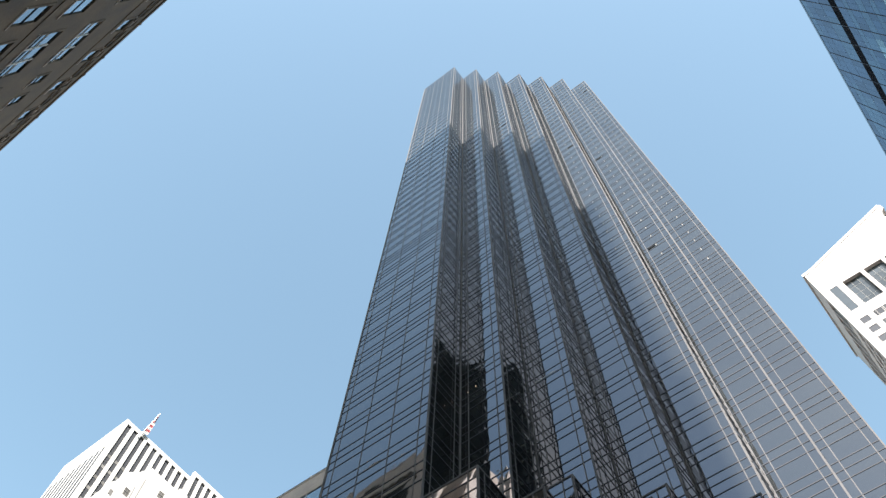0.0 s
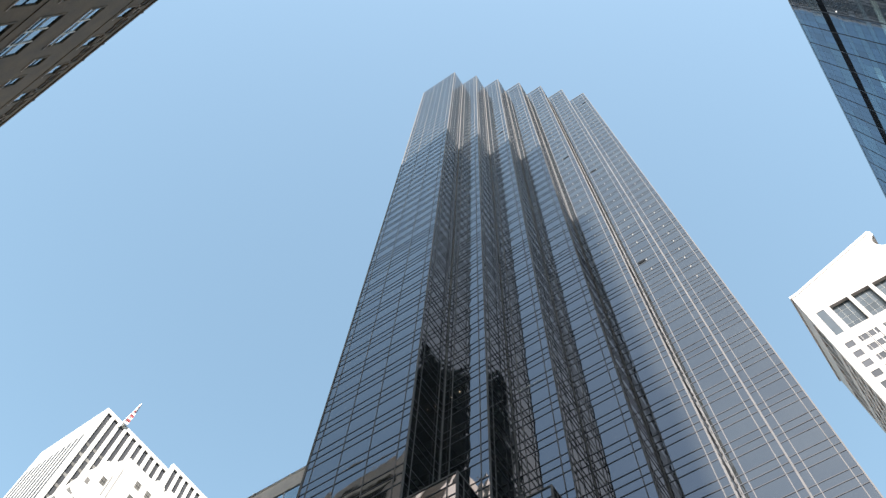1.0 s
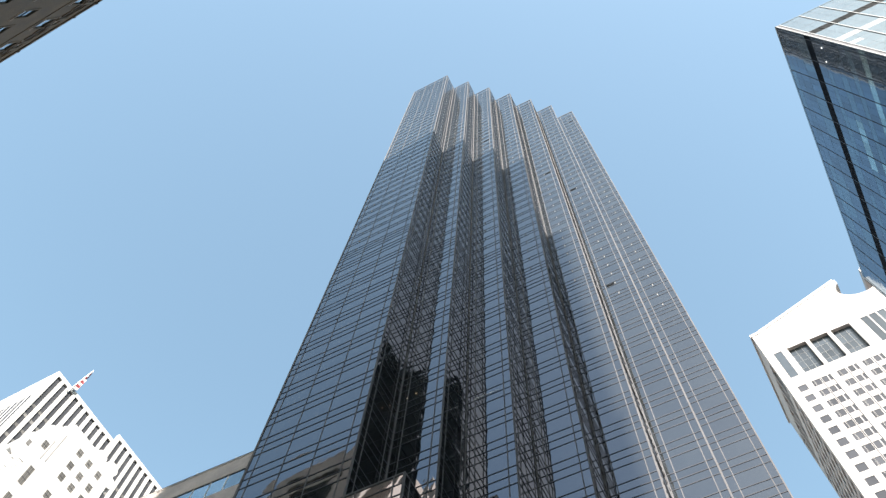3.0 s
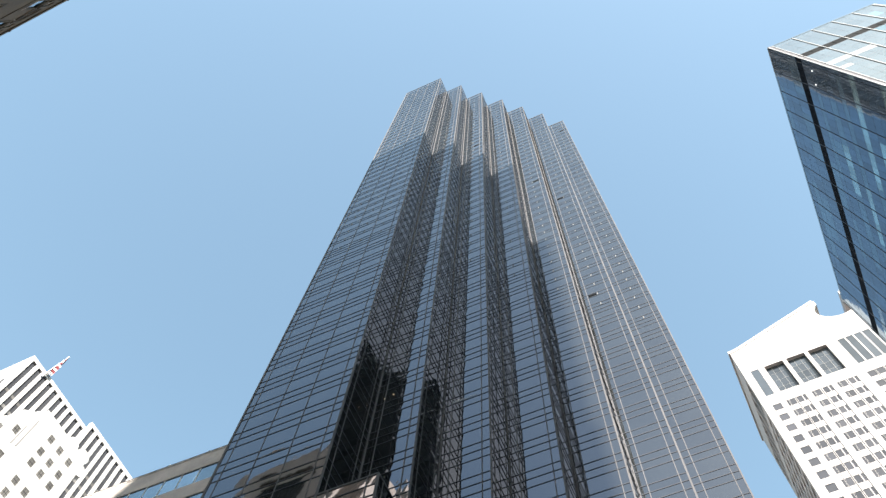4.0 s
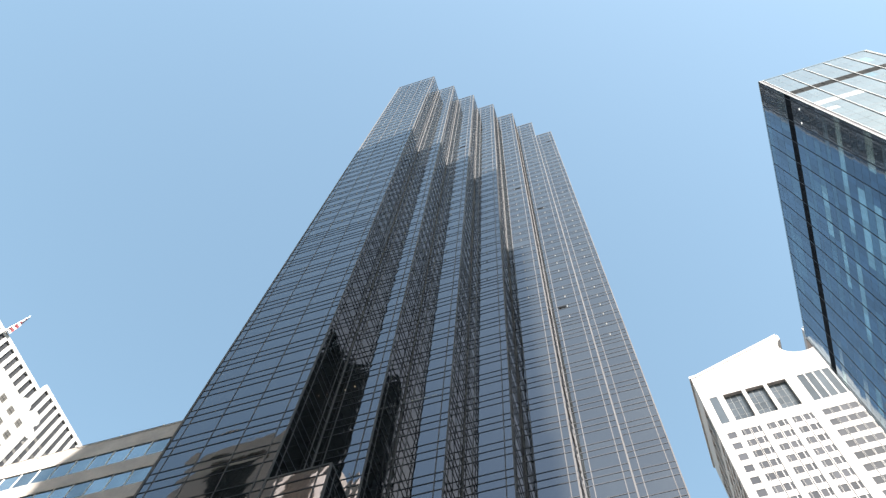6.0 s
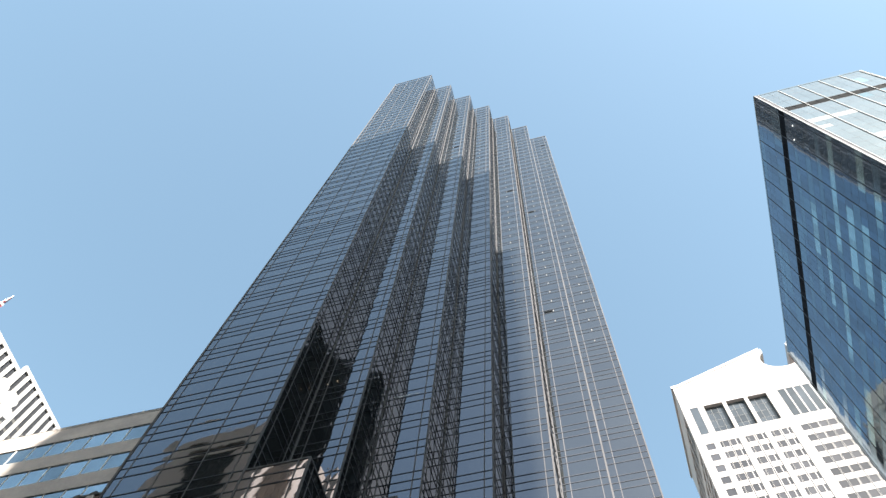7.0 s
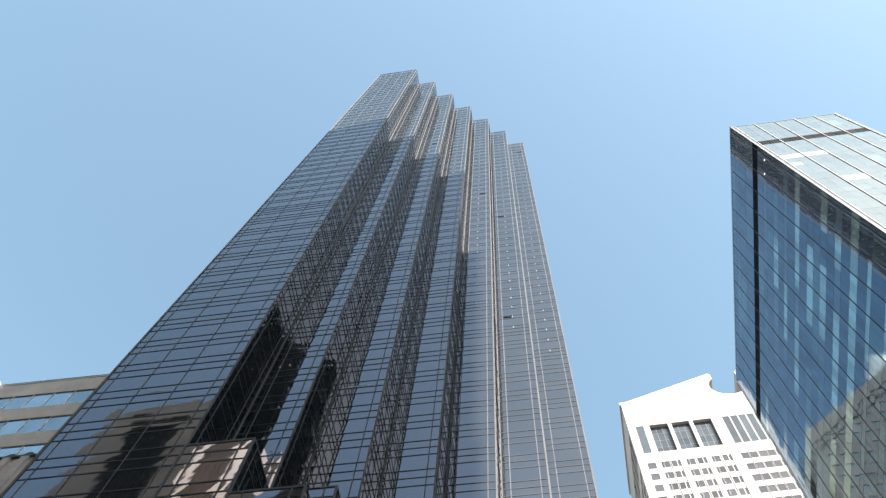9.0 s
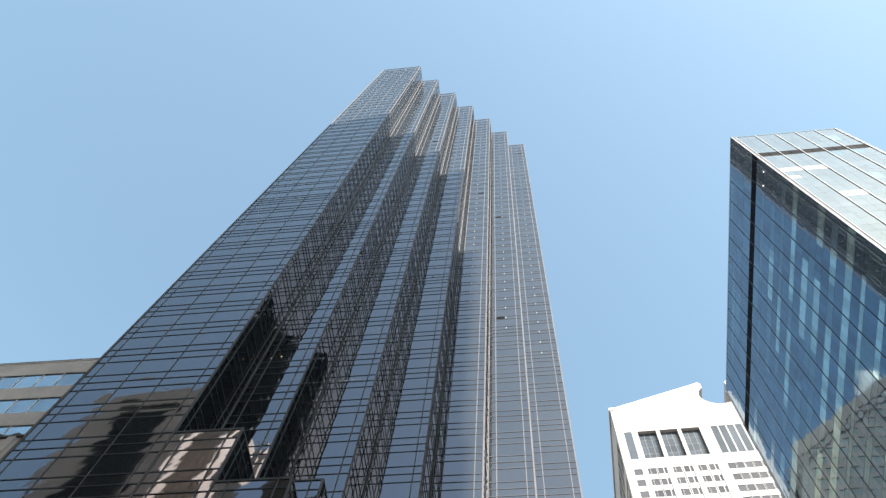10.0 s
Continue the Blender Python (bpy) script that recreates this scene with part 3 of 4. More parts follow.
# ---------------------------------------------------------------- the banded limestone shop building
def banded_building():
    X, S, N, H = 22.5, 29.9, 75.0, 48.85
    root = thing("limestone_shop_building", "grey limestone building with ribbon windows and flat parapet", "building", (22.5, 29.9, 0))
    root.rotation_euler[2] = radians(1.9)
    place_in(part("core", Mesh().box(X + 0.7, X + 25, S, N, 0, H - 0.6), DARK_CORE, root), root)
    bands = [(47.17, H), (43.95, 45.4), (40.75, 42.2), (37.5, 39.0), (34.2, 35.7), (30.9, 32.4), (0, 29.1)]
    for z0, z1 in bands:
        place_in(part("stone_band", Mesh().box(X, X + 0.7, S, N, z0, z1), LIMESTONE, root), root)
    place_in(part("coping", Mesh().box(X - 0.03, X + 25, S, N, H - 0.004, H + 0.15), LIMESTONE, root), root)
    place_in(part("flashing", Mesh().box(X - 0.05, X + 0.2, S, N, H + 0.15, H + 0.2), DARK_TRIM, root, "thin dark roof flashing"), root)
    tab = Mesh().box(-0.06, 0.0, -0.08, 0.08, -0.06, 0.07).data("flashing_clip", WHITE_FRAME)
    for i in range(13):
        c = part("flashing_clip", tab, None, root)
        c.location = Vector((X - 0.02, S + 1.5 + 3.4 * i, H + 0.17)) - root.location
    pane = Mesh().box(-0.03, 0.03, -0.67, 0.67, -0.86, 0.86).data("window_pane", RIBBON_PANE)
    bar = Mesh().box(-0.05, 0.05, -0.032, 0.032, -0.88, 0.88).data("window_bar", WHITE_FRAME)
    for z0, z1 in ((45.4, 47.15), (42.2, 43.95), (39.0, 40.75), (35.7, 37.5), (32.4, 34.2), (29.1, 30.9)):
        y = S + 0.1
        while y < N - 1.5:
            p = part("window_pane", pane, None, root)
            p.location = Vector((X + 0.10, y + 0.75, (z0 + z1) / 2)) - root.location
            b = part("window_bar", bar, None, root)
            b.location = Vector((X + 0.09, y + 1.47, (z0 + z1) / 2)) - root.location
            y += 1.48


banded_building()


def carved_cornice():
    """A projecting stone hood with rolled, dark ribs along its top."""
    root = thing("carved_cornice", "grey carved stone hood with rolled dark ribs", "cornice", (22.3, 29.9, 34.0))
    root.rotation_euler[2] = radians(1.3)
    part("hood", Mesh().slab([(-0.2, 0.0), (14.0, 0.0), (14.0, 5.0), (-0.2, 5.0)], 0.0, 0.2), LIMESTONE, root)
    part("dark_lip", Mesh().slab([(-0.25, 5.0), (14.0, 5.0), (14.0, 5.16), (-0.25, 5.16)], -0.14, 0.22), DARK_TRIM, root)
    arch = [(0.27 * math.cos(math.pi * i / 10), 0.2 * math.sin(math.pi * i / 10)) for i in range(11)]
    rib_data = Mesh().slab([(y, 5.1 + z) for y, z in arch], -0.15, 0.2).data("rib", DARK_TRIM)
    flute = Mesh().slab([(-0.10, 0.0), (0.10, 0.0), (0.24, 4.95), (-0.24, 4.95)], -0.16, 0.0).data("flute", LIMESTONE)
    place = random.Random(8)
    for i in range(12):
        r = part("rib", rib_data, None, root, "dark rolled rib")
        r.location = (0, 0.25 + 1.15 * i + place.uniform(-0.12, 0.12), place.uniform(-0.06, 0.04))
        f = part("flute", flute, None, root)
        f.location = (0, 0.3 + 1.15 * i, 0)


carved_cornice()

# ---------------------------------------------------------------- the white slotted tower, and the stepped block before it
def slotted_tower():
    X, Y = 35.95, 130.0
    root = thing("white_slotted_tower", "white stone tower with tall dark vertical window slots", "tower", (55, 142, 0))
    for x0, x1, h, first, n in ((X, 57.7, 161.3, 36.75, 10), (57.8, 78.4, 164.1, 58.7, 9)):
        face = Face(x0, Y, (1, 0), (0, -1))
        holes = [(first - x0 + 2.12 * i, first - x0 + 2.12 * i + 1.22, 40.0, h - 1.2) for i in range(n) if first - x0 + 2.12 * i + 1.05 < x1 - x0]
        edges = [0.0] + [v for hole in holes for v in hole[:2]] + [x1 - x0]
        for a, b in zip(edges[::2], edges[1::2]):
            pier = Mesh()
            face.box(pier, a, b, 40.0, h - 1.2, -0.9, 0)
            place_in(part("pier", pier, WHITE_STONE, root), root)
        for z0, z1 in ((0.0, 40.0), (h - 1.2, h)):
            band = Mesh()
            face.box(band, 0, x1 - x0, z0, z1, -0.9, 0)
            place_in(part("wall_front" if z0 == 0 else "parapet", band, WHITE_STONE, root), root)
        place_in(part("body", Mesh().box(x0 + 0.6, x1, Y + 0.9, Y + 23, 0, h - 0.5), WHITE_STONE, root), root)
        for u0, u1, z0, z1 in holes:
            g = Mesh()
            face.box(g, u0, u1, z0, z1, -0.5, -0.35)
            place_in(part("window_strip", g, SLOT_DARK, root), root)
            k = 0
            bars2 = Mesh()
            while z0 + 3.6 * k < z1 - 9:
                face.box(bars2, u0, u1, z0 + 3.6 * k, z0 + 3.6 * k + 0.9, -0.35, -0.31)
                k += 1
            place_in(part("spandrel_strip", bars2, SLOT_SPANDREL, root, kind="stuff"), root)
    SIDE_TOP = 152.5
    side = Face(X, Y + 23, (0, -1), (-1, 0))
    edges = [0.0] + [v for i in range(10) for v in (1.25 + 2.05 * i, 2.5 + 2.05 * i)] + [22.1]
    for a, b in zip(edges[::2], edges[1::2]):
        pier = Mesh()
        side.box(pier, a, b, 40.0, SIDE_TOP, -0.6, 0)
        place_in(part("side_pier", pier, WHITE_STONE, root), root)
    for a, b in zip(edges[1:-1:2], edges[2:-1:2]):
        g = Mesh()
        side.box(g, a, b, 40.0, SIDE_TOP, -0.5, -0.015)
        place_in(part("window_strip", g, SLOT_DARK, root), root)
    for z0, z1 in ((0.0, 40.0), (SIDE_TOP, 161.2)):
        band = Mesh()
        side.box(band, 0, 22.1, z0, z1, -0.6, 0)
        place_in(part("wall_side", band, WHITE_STONE, root), root)
    for i in range(8):
        vent = Mesh()
        side.box(vent, 2.0 + 2.5 * i, 3.1 + 2.5 * i, 159.2, 159.7, -0.1, 0.012)
        place_in(part("vent", vent, SLOT_SPANDREL, root), root)
    place_in(part("roof", Mesh().box(X + 0.3, 56.5, Y + 0.3, Y + 22.5, 161.2 - 0.6, 161.0), ROOF_GREY, root), root)


slotted_tower()


def scroll(root, x, z, r, y0, y1, mat):
    """A rounded stone roll that lies along y."""
    ring = [(x + r * math.cos(a), z + r * math.sin(a)) for a in (2 * math.pi * i / 24 for i in range(24))]
    m = Mesh()
    m.v += [(px, y0, pz) for px, pz in ring] + [(px, y1, pz) for px, pz in ring]
    m.f += [tuple(range(23, -1, -1)), tuple(range(24, 48))] + [(i, (i + 1) % 24, 24 + (i + 1) % 24, 24 + i) for i in range(24)]
    place_in(part("scroll", m, mat, root, "rounded stone scroll"), root)


def stepped_block():
    X, Y, E, H = 36.8, 100.5, 48.6, 119.9
    root = thing("stepped_stone_building", "bright limestone building with rounded stepped shoulders and small barred windows", "building", (43, 110, 0))
    rows = [116.2, 112.65, 109.6, 104.8, 101.75, 98.2, 95.1, 92.0, 88.9]
    shafts = [(28.2, 30.0, 99.2, [(29.4, 97.6, 0.4, 0.8)]),
              (30.0, 31.7, 104.4, [(30.7, 101.8, 0.45, 0.8), (30.5, 99.3, 0.45, 0.9)]),
              (31.7, 33.0, 110.6, [(32.3, 104.0, 0.45, 0.8), (32.3, 101.4, 0.45, 1.7)]),
              (33.0, 34.4, 114.3, [(33.6, 103.2, 1.0, 4.4), (33.6, 97.0, 1.0, 3.4)]),
              (34.4, 36.8, 117.0, [(34.95, 111.3, 1.2, 1.8), (35.9, 104.2, 1.1, 4.2), (35.9, 98.0, 1.1, 3.4)]),
              (36.8, E, H, [(x, z, 1.22, 1.72) for z in rows for x in (40.8, 43.37, 46.05)])]
    cache = {}
    for x0, x1, top, wins in shafts:
        face = Face(x0, Y, (1, 0), (0, -1))
        holes = [(x - x0 - w / 2, x - x0 + w / 2, z - h / 2, z + h / 2) for x, z, w, h in wins]
        wall = Mesh()
        holed(face, wall, x1 - x0, 0, top, holes, -0.5, 0)
        place_in(part("wall_front", wall, WHITE_STONE, root), root)
        place_in(part("body", Mesh().box(x0, x1, Y + 0.5, Y + (16 if x0 > 36 else 6), 0, top - 0.1), WHITE_STONE, root), root)
        for x, z, w, h in wins:
            front = x0 > 34
            if (w, h, front) not in cache:
                bars3 = Mesh()
                for i in (1, 2) if front else (1,):
                    bars3.box(-w / 2 + w * i / (3 if front else 2) - 0.04, -w / 2 + w * i / (3 if front else 2) + 0.04, -0.03, 0.0, -h / 2, h / 2)
                for i in range(1, max(2, round(h / 1.4))):
                    c = -h / 2 + h * i / max(2, round(h / 1.4))
                    bars3.box(-w / 2, w / 2, -0.03, 0.0, c - 0.05, c + 0.05)
                cache[(w, h, front)] = (Mesh().box(-w / 2, w / 2, 0.0, 0.15, -h / 2, h / 2).data("window", BEIGE_PANE if front else GREY_BAR),
                                        bars3.data("glazing_bar", SLOT_DARK if front else LIMESTONE))
            win = part("window", cache[(w, h, front)][0], None, root)
            win.location = Vector((x, Y + 0.06, z)) - root.location
            if w > 0.6:
                part("glazing_bar", cache[(w, h, front)][1], None, win)
    for x, z, r in ((44.5, 120.0, 1.25), (47.5, 120.0, 1.45), (E, 117.3, 1.3), (36.6, 117.0, 1.3), (34.6, 114.6, 1.3), (32.9, 110.6, 1.15),
                    (31.9, 106.0, 1.2), (30.6, 102.6, 1.1), (29.4, 99.0, 1.0)):
        scroll(root, x, z, r, Y - 0.004, Y + 4, WHITE_STONE)
    place_in(part("louvre", Mesh().box(32.2, 32.9, Y - 0.04, Y + 0.1, 108.3, 109.5), SLOT_SPANDREL, root, "small dark louvre"), root)
    for x, z0, z1 in ((35.8, 108.6, 113.6), (36.78, 109.0, 116.6)):
        place_in(part("downpipe", Mesh().box(x - 0.06, x + 0.06, Y - 0.09, Y, z0, z1), STUD, root), root)


stepped_block()


def flag():
    x, y, base = 40.55, 129.7, 159.2
    root = thing("flagpole", "white flagpole with a limp striped flag on a roof edge", "flagpole", (x, y, base))
    root.rotation_euler[1] = 0.12
    pole = Mesh().prism([(0.06 * math.cos(a), 0.06 * math.sin(a)) for a in (math.pi * i / 4 for i in range(8))], 0, 11.1)
    part("pole", pole, WHITE_FRAME, root)
    part("finial", Mesh().box(-0.09, 0.09, -0.09, 0.09, 11.1, 11.35), WHITE_FRAME, root)

    def cloth(v0, v1, i0, i1):
        """A piece of the limp cloth, narrow at the tip of the pole and spreading as it hangs."""
        m, n = Mesh(), 4

        def at(i, j):
            s, v = i / 12, v0 + (v1 - v0) * j / n
            fold = 0.14 * math.sin(i * 1.7 + v * 6.0) * (0.3 + v)
            return (0.05 + s * (0.2 + 1.15 * v), fold - 0.2, 10.9 - 9.4 * v + 0.5 * s * v)
        for i in range(i0, i1):
            for j in range(n):
                p = [at(i, j), at(i + 1, j), at(i + 1, j + 1), at(i, j + 1)]
                m.hexa([(a, b - 0.02, c) for a, b, c in p] + [(a, b + 0.02, c) for a, b, c in p])
        return m
    for s in range(9):
        part("stripe", cloth(s / 9, (s + 1) / 9, 0, 5 if s < 4 else 12), FLAG_RED if s % 2 else FLAG_WHITE, root)
    part("canton", cloth(0.0, 4 / 9, 5, 12), FLAG_BLUE, root, "dark blue canton")
    part("bracket", Mesh().box(-0.1, 0.1, -0.1, 0.35, -0.2, 0.1), WHITE_FRAME, root)


flag()

# ---------------------------------------------------------------- the brown stone building on the near side
def stone_building():
    X, S, N, H = -8.2, -3.0, 31.6, 50.3
    root = thing("brown_stone_building", "sooty brown stone building with a heavy carved cornice", "building", (X, 16, 0))
    root.rotation_euler[2] = radians(0.4)
    face = Face(X, S, (0, 1), (1, 0))
    W = N - S
    rows = ((32.3, 34.4), (36.4, 38.7), (41.3, 43.0), (27.9, 30.1), (23.7, 25.9), (19.5, 21.7), (15.3, 17.5))
    wide, narrow, loggia = [], [], []
    for k in range(-3, 3):
        y = 17.05 + 8.7 * k
        for z0, z1 in rows:
            top = z0 == 41.3
            for list_, a, b in ((wide, y, y + 3.2), (narrow, y + 4.5, y + (5.3 if top else 5.6)), (narrow, y + 6.3, y + (7.1 if top else 7.4))):
                if a - S > 0.5 and b < N - 0.5:
                    list_.append((a - S, b - S, z0 + (0.75 if top and list_ is narrow else 0), z1 + (0.5 if top and list_ is narrow else 0)))
    units = [1.35 + 2.83 * i for i in range(12) if 1.35 + 2.83 * i < W - 1.2]
    for u in units:
        loggia.append((u - 0.5, u + 0.55, 46.9, 48.15))
    holes = wide + narrow + loggia
    wall = Mesh()
    holed(face, wall, W, 0, 49.3, holes, -0.5, 0)
    place_in(part("wall_front", wall, STONE_BROWN, root), root)
    place_in(part("body", Mesh().box(-30, X - 0.5, S, N, 0, 49.3), STONE_BROWN, root), root)
    cache = {}
    for u0, u1, z0, z1 in holes:
        w, h = round(u1 - u0, 2), round(z1 - z0, 2)
        n = 3 if w > 2 else 2
        if (w, h) not in cache:
            ledge = Mesh().box(-0.12, 0.05, -w / 2 - 0.12, w / 2 + 0.12, -h / 2 - 0.1, -h / 2)
            sill = Mesh()
            sill.box(-0.02, 0.03, -w / 2 - 0.14, -w / 2, -h / 2, h / 2 + 0.14)
            sill.box(-0.02, 0.03, w / 2, w / 2 + 0.14, -h / 2, h / 2 + 0.14)
            sill.box(-0.02, 0.04, -w / 2, w / 2, h / 2, h / 2 + 0.14)
            pane = Mesh().box(-0.2, -0.026, -w / 2, w / 2, -h / 2, h / 2)
            bars = []
            for i in range(1, n if n == 3 else 1):
                y = -w / 2 + w * i / n
                bars.append((Mesh().box(-0.12, 0.02, y - 0.03, y + 0.03, -h / 2, h / 2).data("mullion", WHITE_FRAME)))
            if n == 3:
                bars.append(Mesh().box(-0.12, 0.0, -w / 2, w / 2, -0.16, -0.10).data("transom", WHITE_FRAME))
            rail = Mesh().box(-0.12, -0.018, -w / 2, w / 2, -0.10 if n == 3 else -0.16, 0.06).data("sash_rail", BLACK_LOUVRE)
            sash = []
            if n == 3 and h > 1.9:
                sash.append(Mesh().box(-0.12, -0.016, -w / 2, w / 2, -h / 2 + 0.42, -h / 2 + 0.58).data("sash_bar", BLACK_LOUVRE))
            cache[(w, h)] = (sill.data("window_surround", STONE_BROWN), pane.data("pane", BLUE_PANE), bars, rail, sash, ledge.data("sill", LIMESTONE))
        surround, pane, bars, rail, sash, ledge = cache[(w, h)]
        win = part("window_surround", surround, None, root)
        win.location = Vector(face.at((u0 + u1) / 2, (z0 + z1) / 2)) - root.location
        part("pane", pane, None, win)
        for b in bars:
            part("transom" if b.name.startswith("transom") else "mullion", b, None, win)
        if z0 < 46:
            part("sash_rail", rail, None, win)
            part("sill", ledge, None, win, "pale stone sill")
        for b in sash:
            part("sash_bar", b, None, win)
    # carved cornice: a plain fascia, brackets, ovals painted as shaded openings and small round knobs
    place_in(part("cornice", Mesh().box(-30, X + 0.12, S - 0.3, N + 0.2, 49.95, H), STONE_BROWN, root), root)
    place_in(part("frieze", Mesh().box(-30, X + 0.05, S - 0.1, N + 0.1, 49.3, 49.95), STONE_BROWN, root), root)
    place_in(part("string_course", Mesh().box(X, X + 0.04, S, N, 46.2, 46.4), STONE_BROWN, root), root)
    place_in(part("string_course", Mesh().box(X, X + 0.04, S, N, 35.1, 35.3), STONE_BROWN, root), root)
    bracket = Mesh().slab([(-0.13, 0.0), (0.13, 0.0), (0.17, 0.9), (-0.17, 0.9)], 0.0, 0.1).data("bracket", STONE_BROWN)
    ring = [(0.42 * math.cos(a), 0.30 * math.sin(a)) for a in (2 * math.pi * i / 16 for i in range(16))]
    # flat disc with the shade of a recess put into its colour
    oval = Mesh().slab(ring, 0.0, 0.012).data("oval_recess", DARK_TRIM)
    rim = Mesh()
    for (y0, z0), (y1, z1) in zip(ring, ring[1:] + ring[:1]):
        rim.hexa([(d, y * f, z * f) for d in (0.0, 0.06) for y, z, f in ((y0, z0, 1.0), (y1, z1, 1.0), (y1, z1, 1.22), (y0, z0, 1.22))])
    rim = rim.data("oval_rim", STONE_BROWN)
    hood = Mesh()
    arch = [(0.72 * math.cos(a), 0.5 * math.sin(a)) for a in (math.pi * i / 10 for i in range(11))]
    for (y0, z0), (y1, z1) in zip(arch, arch[1:]):
        hood.hexa([(d, y * f, z * f) for d in (0.0, 0.05) for y, z, f in ((y0, z0, 0.8), (y1, z1, 0.8), (y1, z1, 1.0), (y0, z0, 1.0))])
    hood = hood.data("arched_hood", LIMESTONE)
    ledge = Mesh().box(0.0, 0.03, -0.62, 0.62, -0.07, 0.04).data("ledge", LIMESTONE)
    knob = Mesh().slab([(0.09 * math.cos(a), 0.09 * math.sin(a)) for a in (2 * math.pi * i / 10 for i in range(10))], 0.0, 0.05).data("knob", STONE_BROWN)
    worn = random.Random(21)
    for u in units:
        for du, z in ((0.98, 48.55), (-0.95, 48.75)):
            o = part("oval_recess", oval, None, root, "flat dark oval painted as a shaded recess")
            o.location = Vector(face.at(u + du, z, 0.0)) - root.location
            part("oval_rim", rim, None, o)
        for name, data, du, z in (("arched_hood", hood, 0.02, 48.3), ("ledge", ledge, 0.02, 46.85), ("bracket", bracket, 0.45, 48.35), ("bracket", bracket, -0.42, 48.35)):
            ob = part(name, data, None, root, "pale worn stone ledge" if name == "ledge" else "")
            ob.location = Vector(face.at(u + du, z)) - root.location
        if worn.random() < 0.6:
            kn = part("knob", knob, None, root)
            kn.location = Vector(face.at(u + worn.uniform(-1, 1), 50.12, 0.12)) - root.location
    return root


stone_building()

# ---------------------------------------------------------------- buildings out of view that shade and mirror in the glass
def plain_tower(name, label, x0, x1, y0, y1, h, mat, floor=3.8, bay=3.2, crown=None, glass=None):
    root = thing(name, label, "tower", ((x0 + x1) / 2, (y0 + y1) / 2, 0))
    place_in(part("body", Mesh().box(x0 + 0.4, x1 - 0.4, y0 + 0.4, y1 - 0.4, 0, h - 0.3), glass or GREY_SLOT, root), root)
    m = Mesh()
    for face, w in ((Face(x0, y0, (1, 0), (0, -1)), x1 - x0), (Face(x1, y1, (-1, 0), (0, 1)), x1 - x0),
                    (Face(x0, y1, (0, -1), (-1, 0)), y1 - y0), (Face(x1, y0, (0, 1), (1, 0)), y1 - y0)):
        n = max(2, round(w / bay))
        for i in range(n + 1):
            u = w * i / n
            face.box(m, max(0, u - 0.75), min(w, u + 0.75), 0, h, -0.5, 0)
        z = 2.0
        while z < h:
            face.box(m, 0, w, z, min(z + 1.5, h), -0.45, -0.05)
            z += floor
        face.box(m, 0, w, h - 3.0, h, -0.46, -0.04)
    place_in(part("wall_grid", m, mat, root, kind="stuff"), root)
    if crown:
        place_in(part("crown", Mesh().prism(crown[0], h - 0.35, crown[1]), mat, root), root)
    return root


cx, cy, hu, hw = -47.9, -44.1, 12.3, 10.0
su, cu = math.sin(radians(SUN_AZ - 180)), math.cos(radians(SUN_AZ - 180))
diamond = [(cx + cu * u + su * w, cy - su * u + cu * w) for u, w in ((-hu, -hw), (hu, -hw), (hu, hw), (-hu, hw))]
granite = plain_tower("granite_tower", "dark granite tower with a chamfered crown across the avenue", -61.4, -36, -55.7, -30.4, 145.0, GRANITE_DARK, glass=BLACK_LOUVRE, crown=(diamond, 213.5))
place_in(part("south_wing", Mesh().box(-61.1, -36.3, -55.4, -46.0, 144.7, 190.8), GRANITE_DARK, granite), granite)
ledges = ((-28.2, 189.0), (-29.3, 195.0), (-30.4, 200.0), (-31.6, 205.0), (-33.0, 210.0), (-34.4, 214.0), (-36.0, 216.5), (-39.8, 217.0))
for (y1, h), (y0, _) in zip(ledges, ledges[1:]):
    place_in(part("north_setback", Mesh().box(-50.0, -46.0, y0, y1, 0, h), GRANITE_DARK, granite), granite)


def corner_tower():
    """A dark tower whose roof climbs in small setbacks towards the south."""
    west, east = -33.6, -28.0
    root = thing("corner_tower", "slim dark granite tower with a roof of small setbacks", "tower", (-31, -23, 0))
    steps = ((-23.8, 181.0), (-25.4, 186.0), (-27.0, 191.0), (-28.6, 196.5), (-30.2, 200.5), (-32.0, 204.0))
    for (y1, h), (y0, _) in zip(steps, steps[1:]):
        place_in(part("setback", Mesh().box(west + 0.2, east - 0.2, y0, y1, 0, h), BLACK_LOUVRE, root), root)
        ribs = Mesh()
        z = 4.0
        while z < h:
            ribs.box(west, east, y0 + 0.004, y1 - 0.004, z, min(z + 1.1, h + 0.01))
            z += 3.8
        place_in(part("stone_bands", ribs, GRANITE_DARK, root, kind="stuff"), root)
        place_in(part("coping", Mesh().box(west - 0.1, east + 0.1, y0, y1, h + 0.02, h + 0.5), GRANITE_DARK, root), root)


corner_tower()
tan = thing("tan_tower", "tan limestone slab tower set back from the avenue", "tower", (-30, 66, 0))
place_in(part("body", Mesh().box(-33, -26, 57.5, 78.5, 0, 129.0), TAN_STONE, tan), tan)
place_in(part("wing", Mesh().box(-32, -28, 52, 57.5, 0, 128.0), TAN_STONE, tan), tan)
place_in(part("parapet", Mesh().box(-33.1, -25.8, 57.4, 78.6, 129.0, 129.8), TAN_STONE, tan), tan)
place_in(part("dark_bay", Mesh().box(-26.01, -25.9, 63.2, 72.8, 0, 122.6), BLACK_LOUVRE, tan, "dark glazed bay"), tan)
place_in(part("bay_head", Mesh().box(-26.01, -25.3, 62.6, 73.4, 122.6, 123.6), STONE_BROWN, tan), tan)
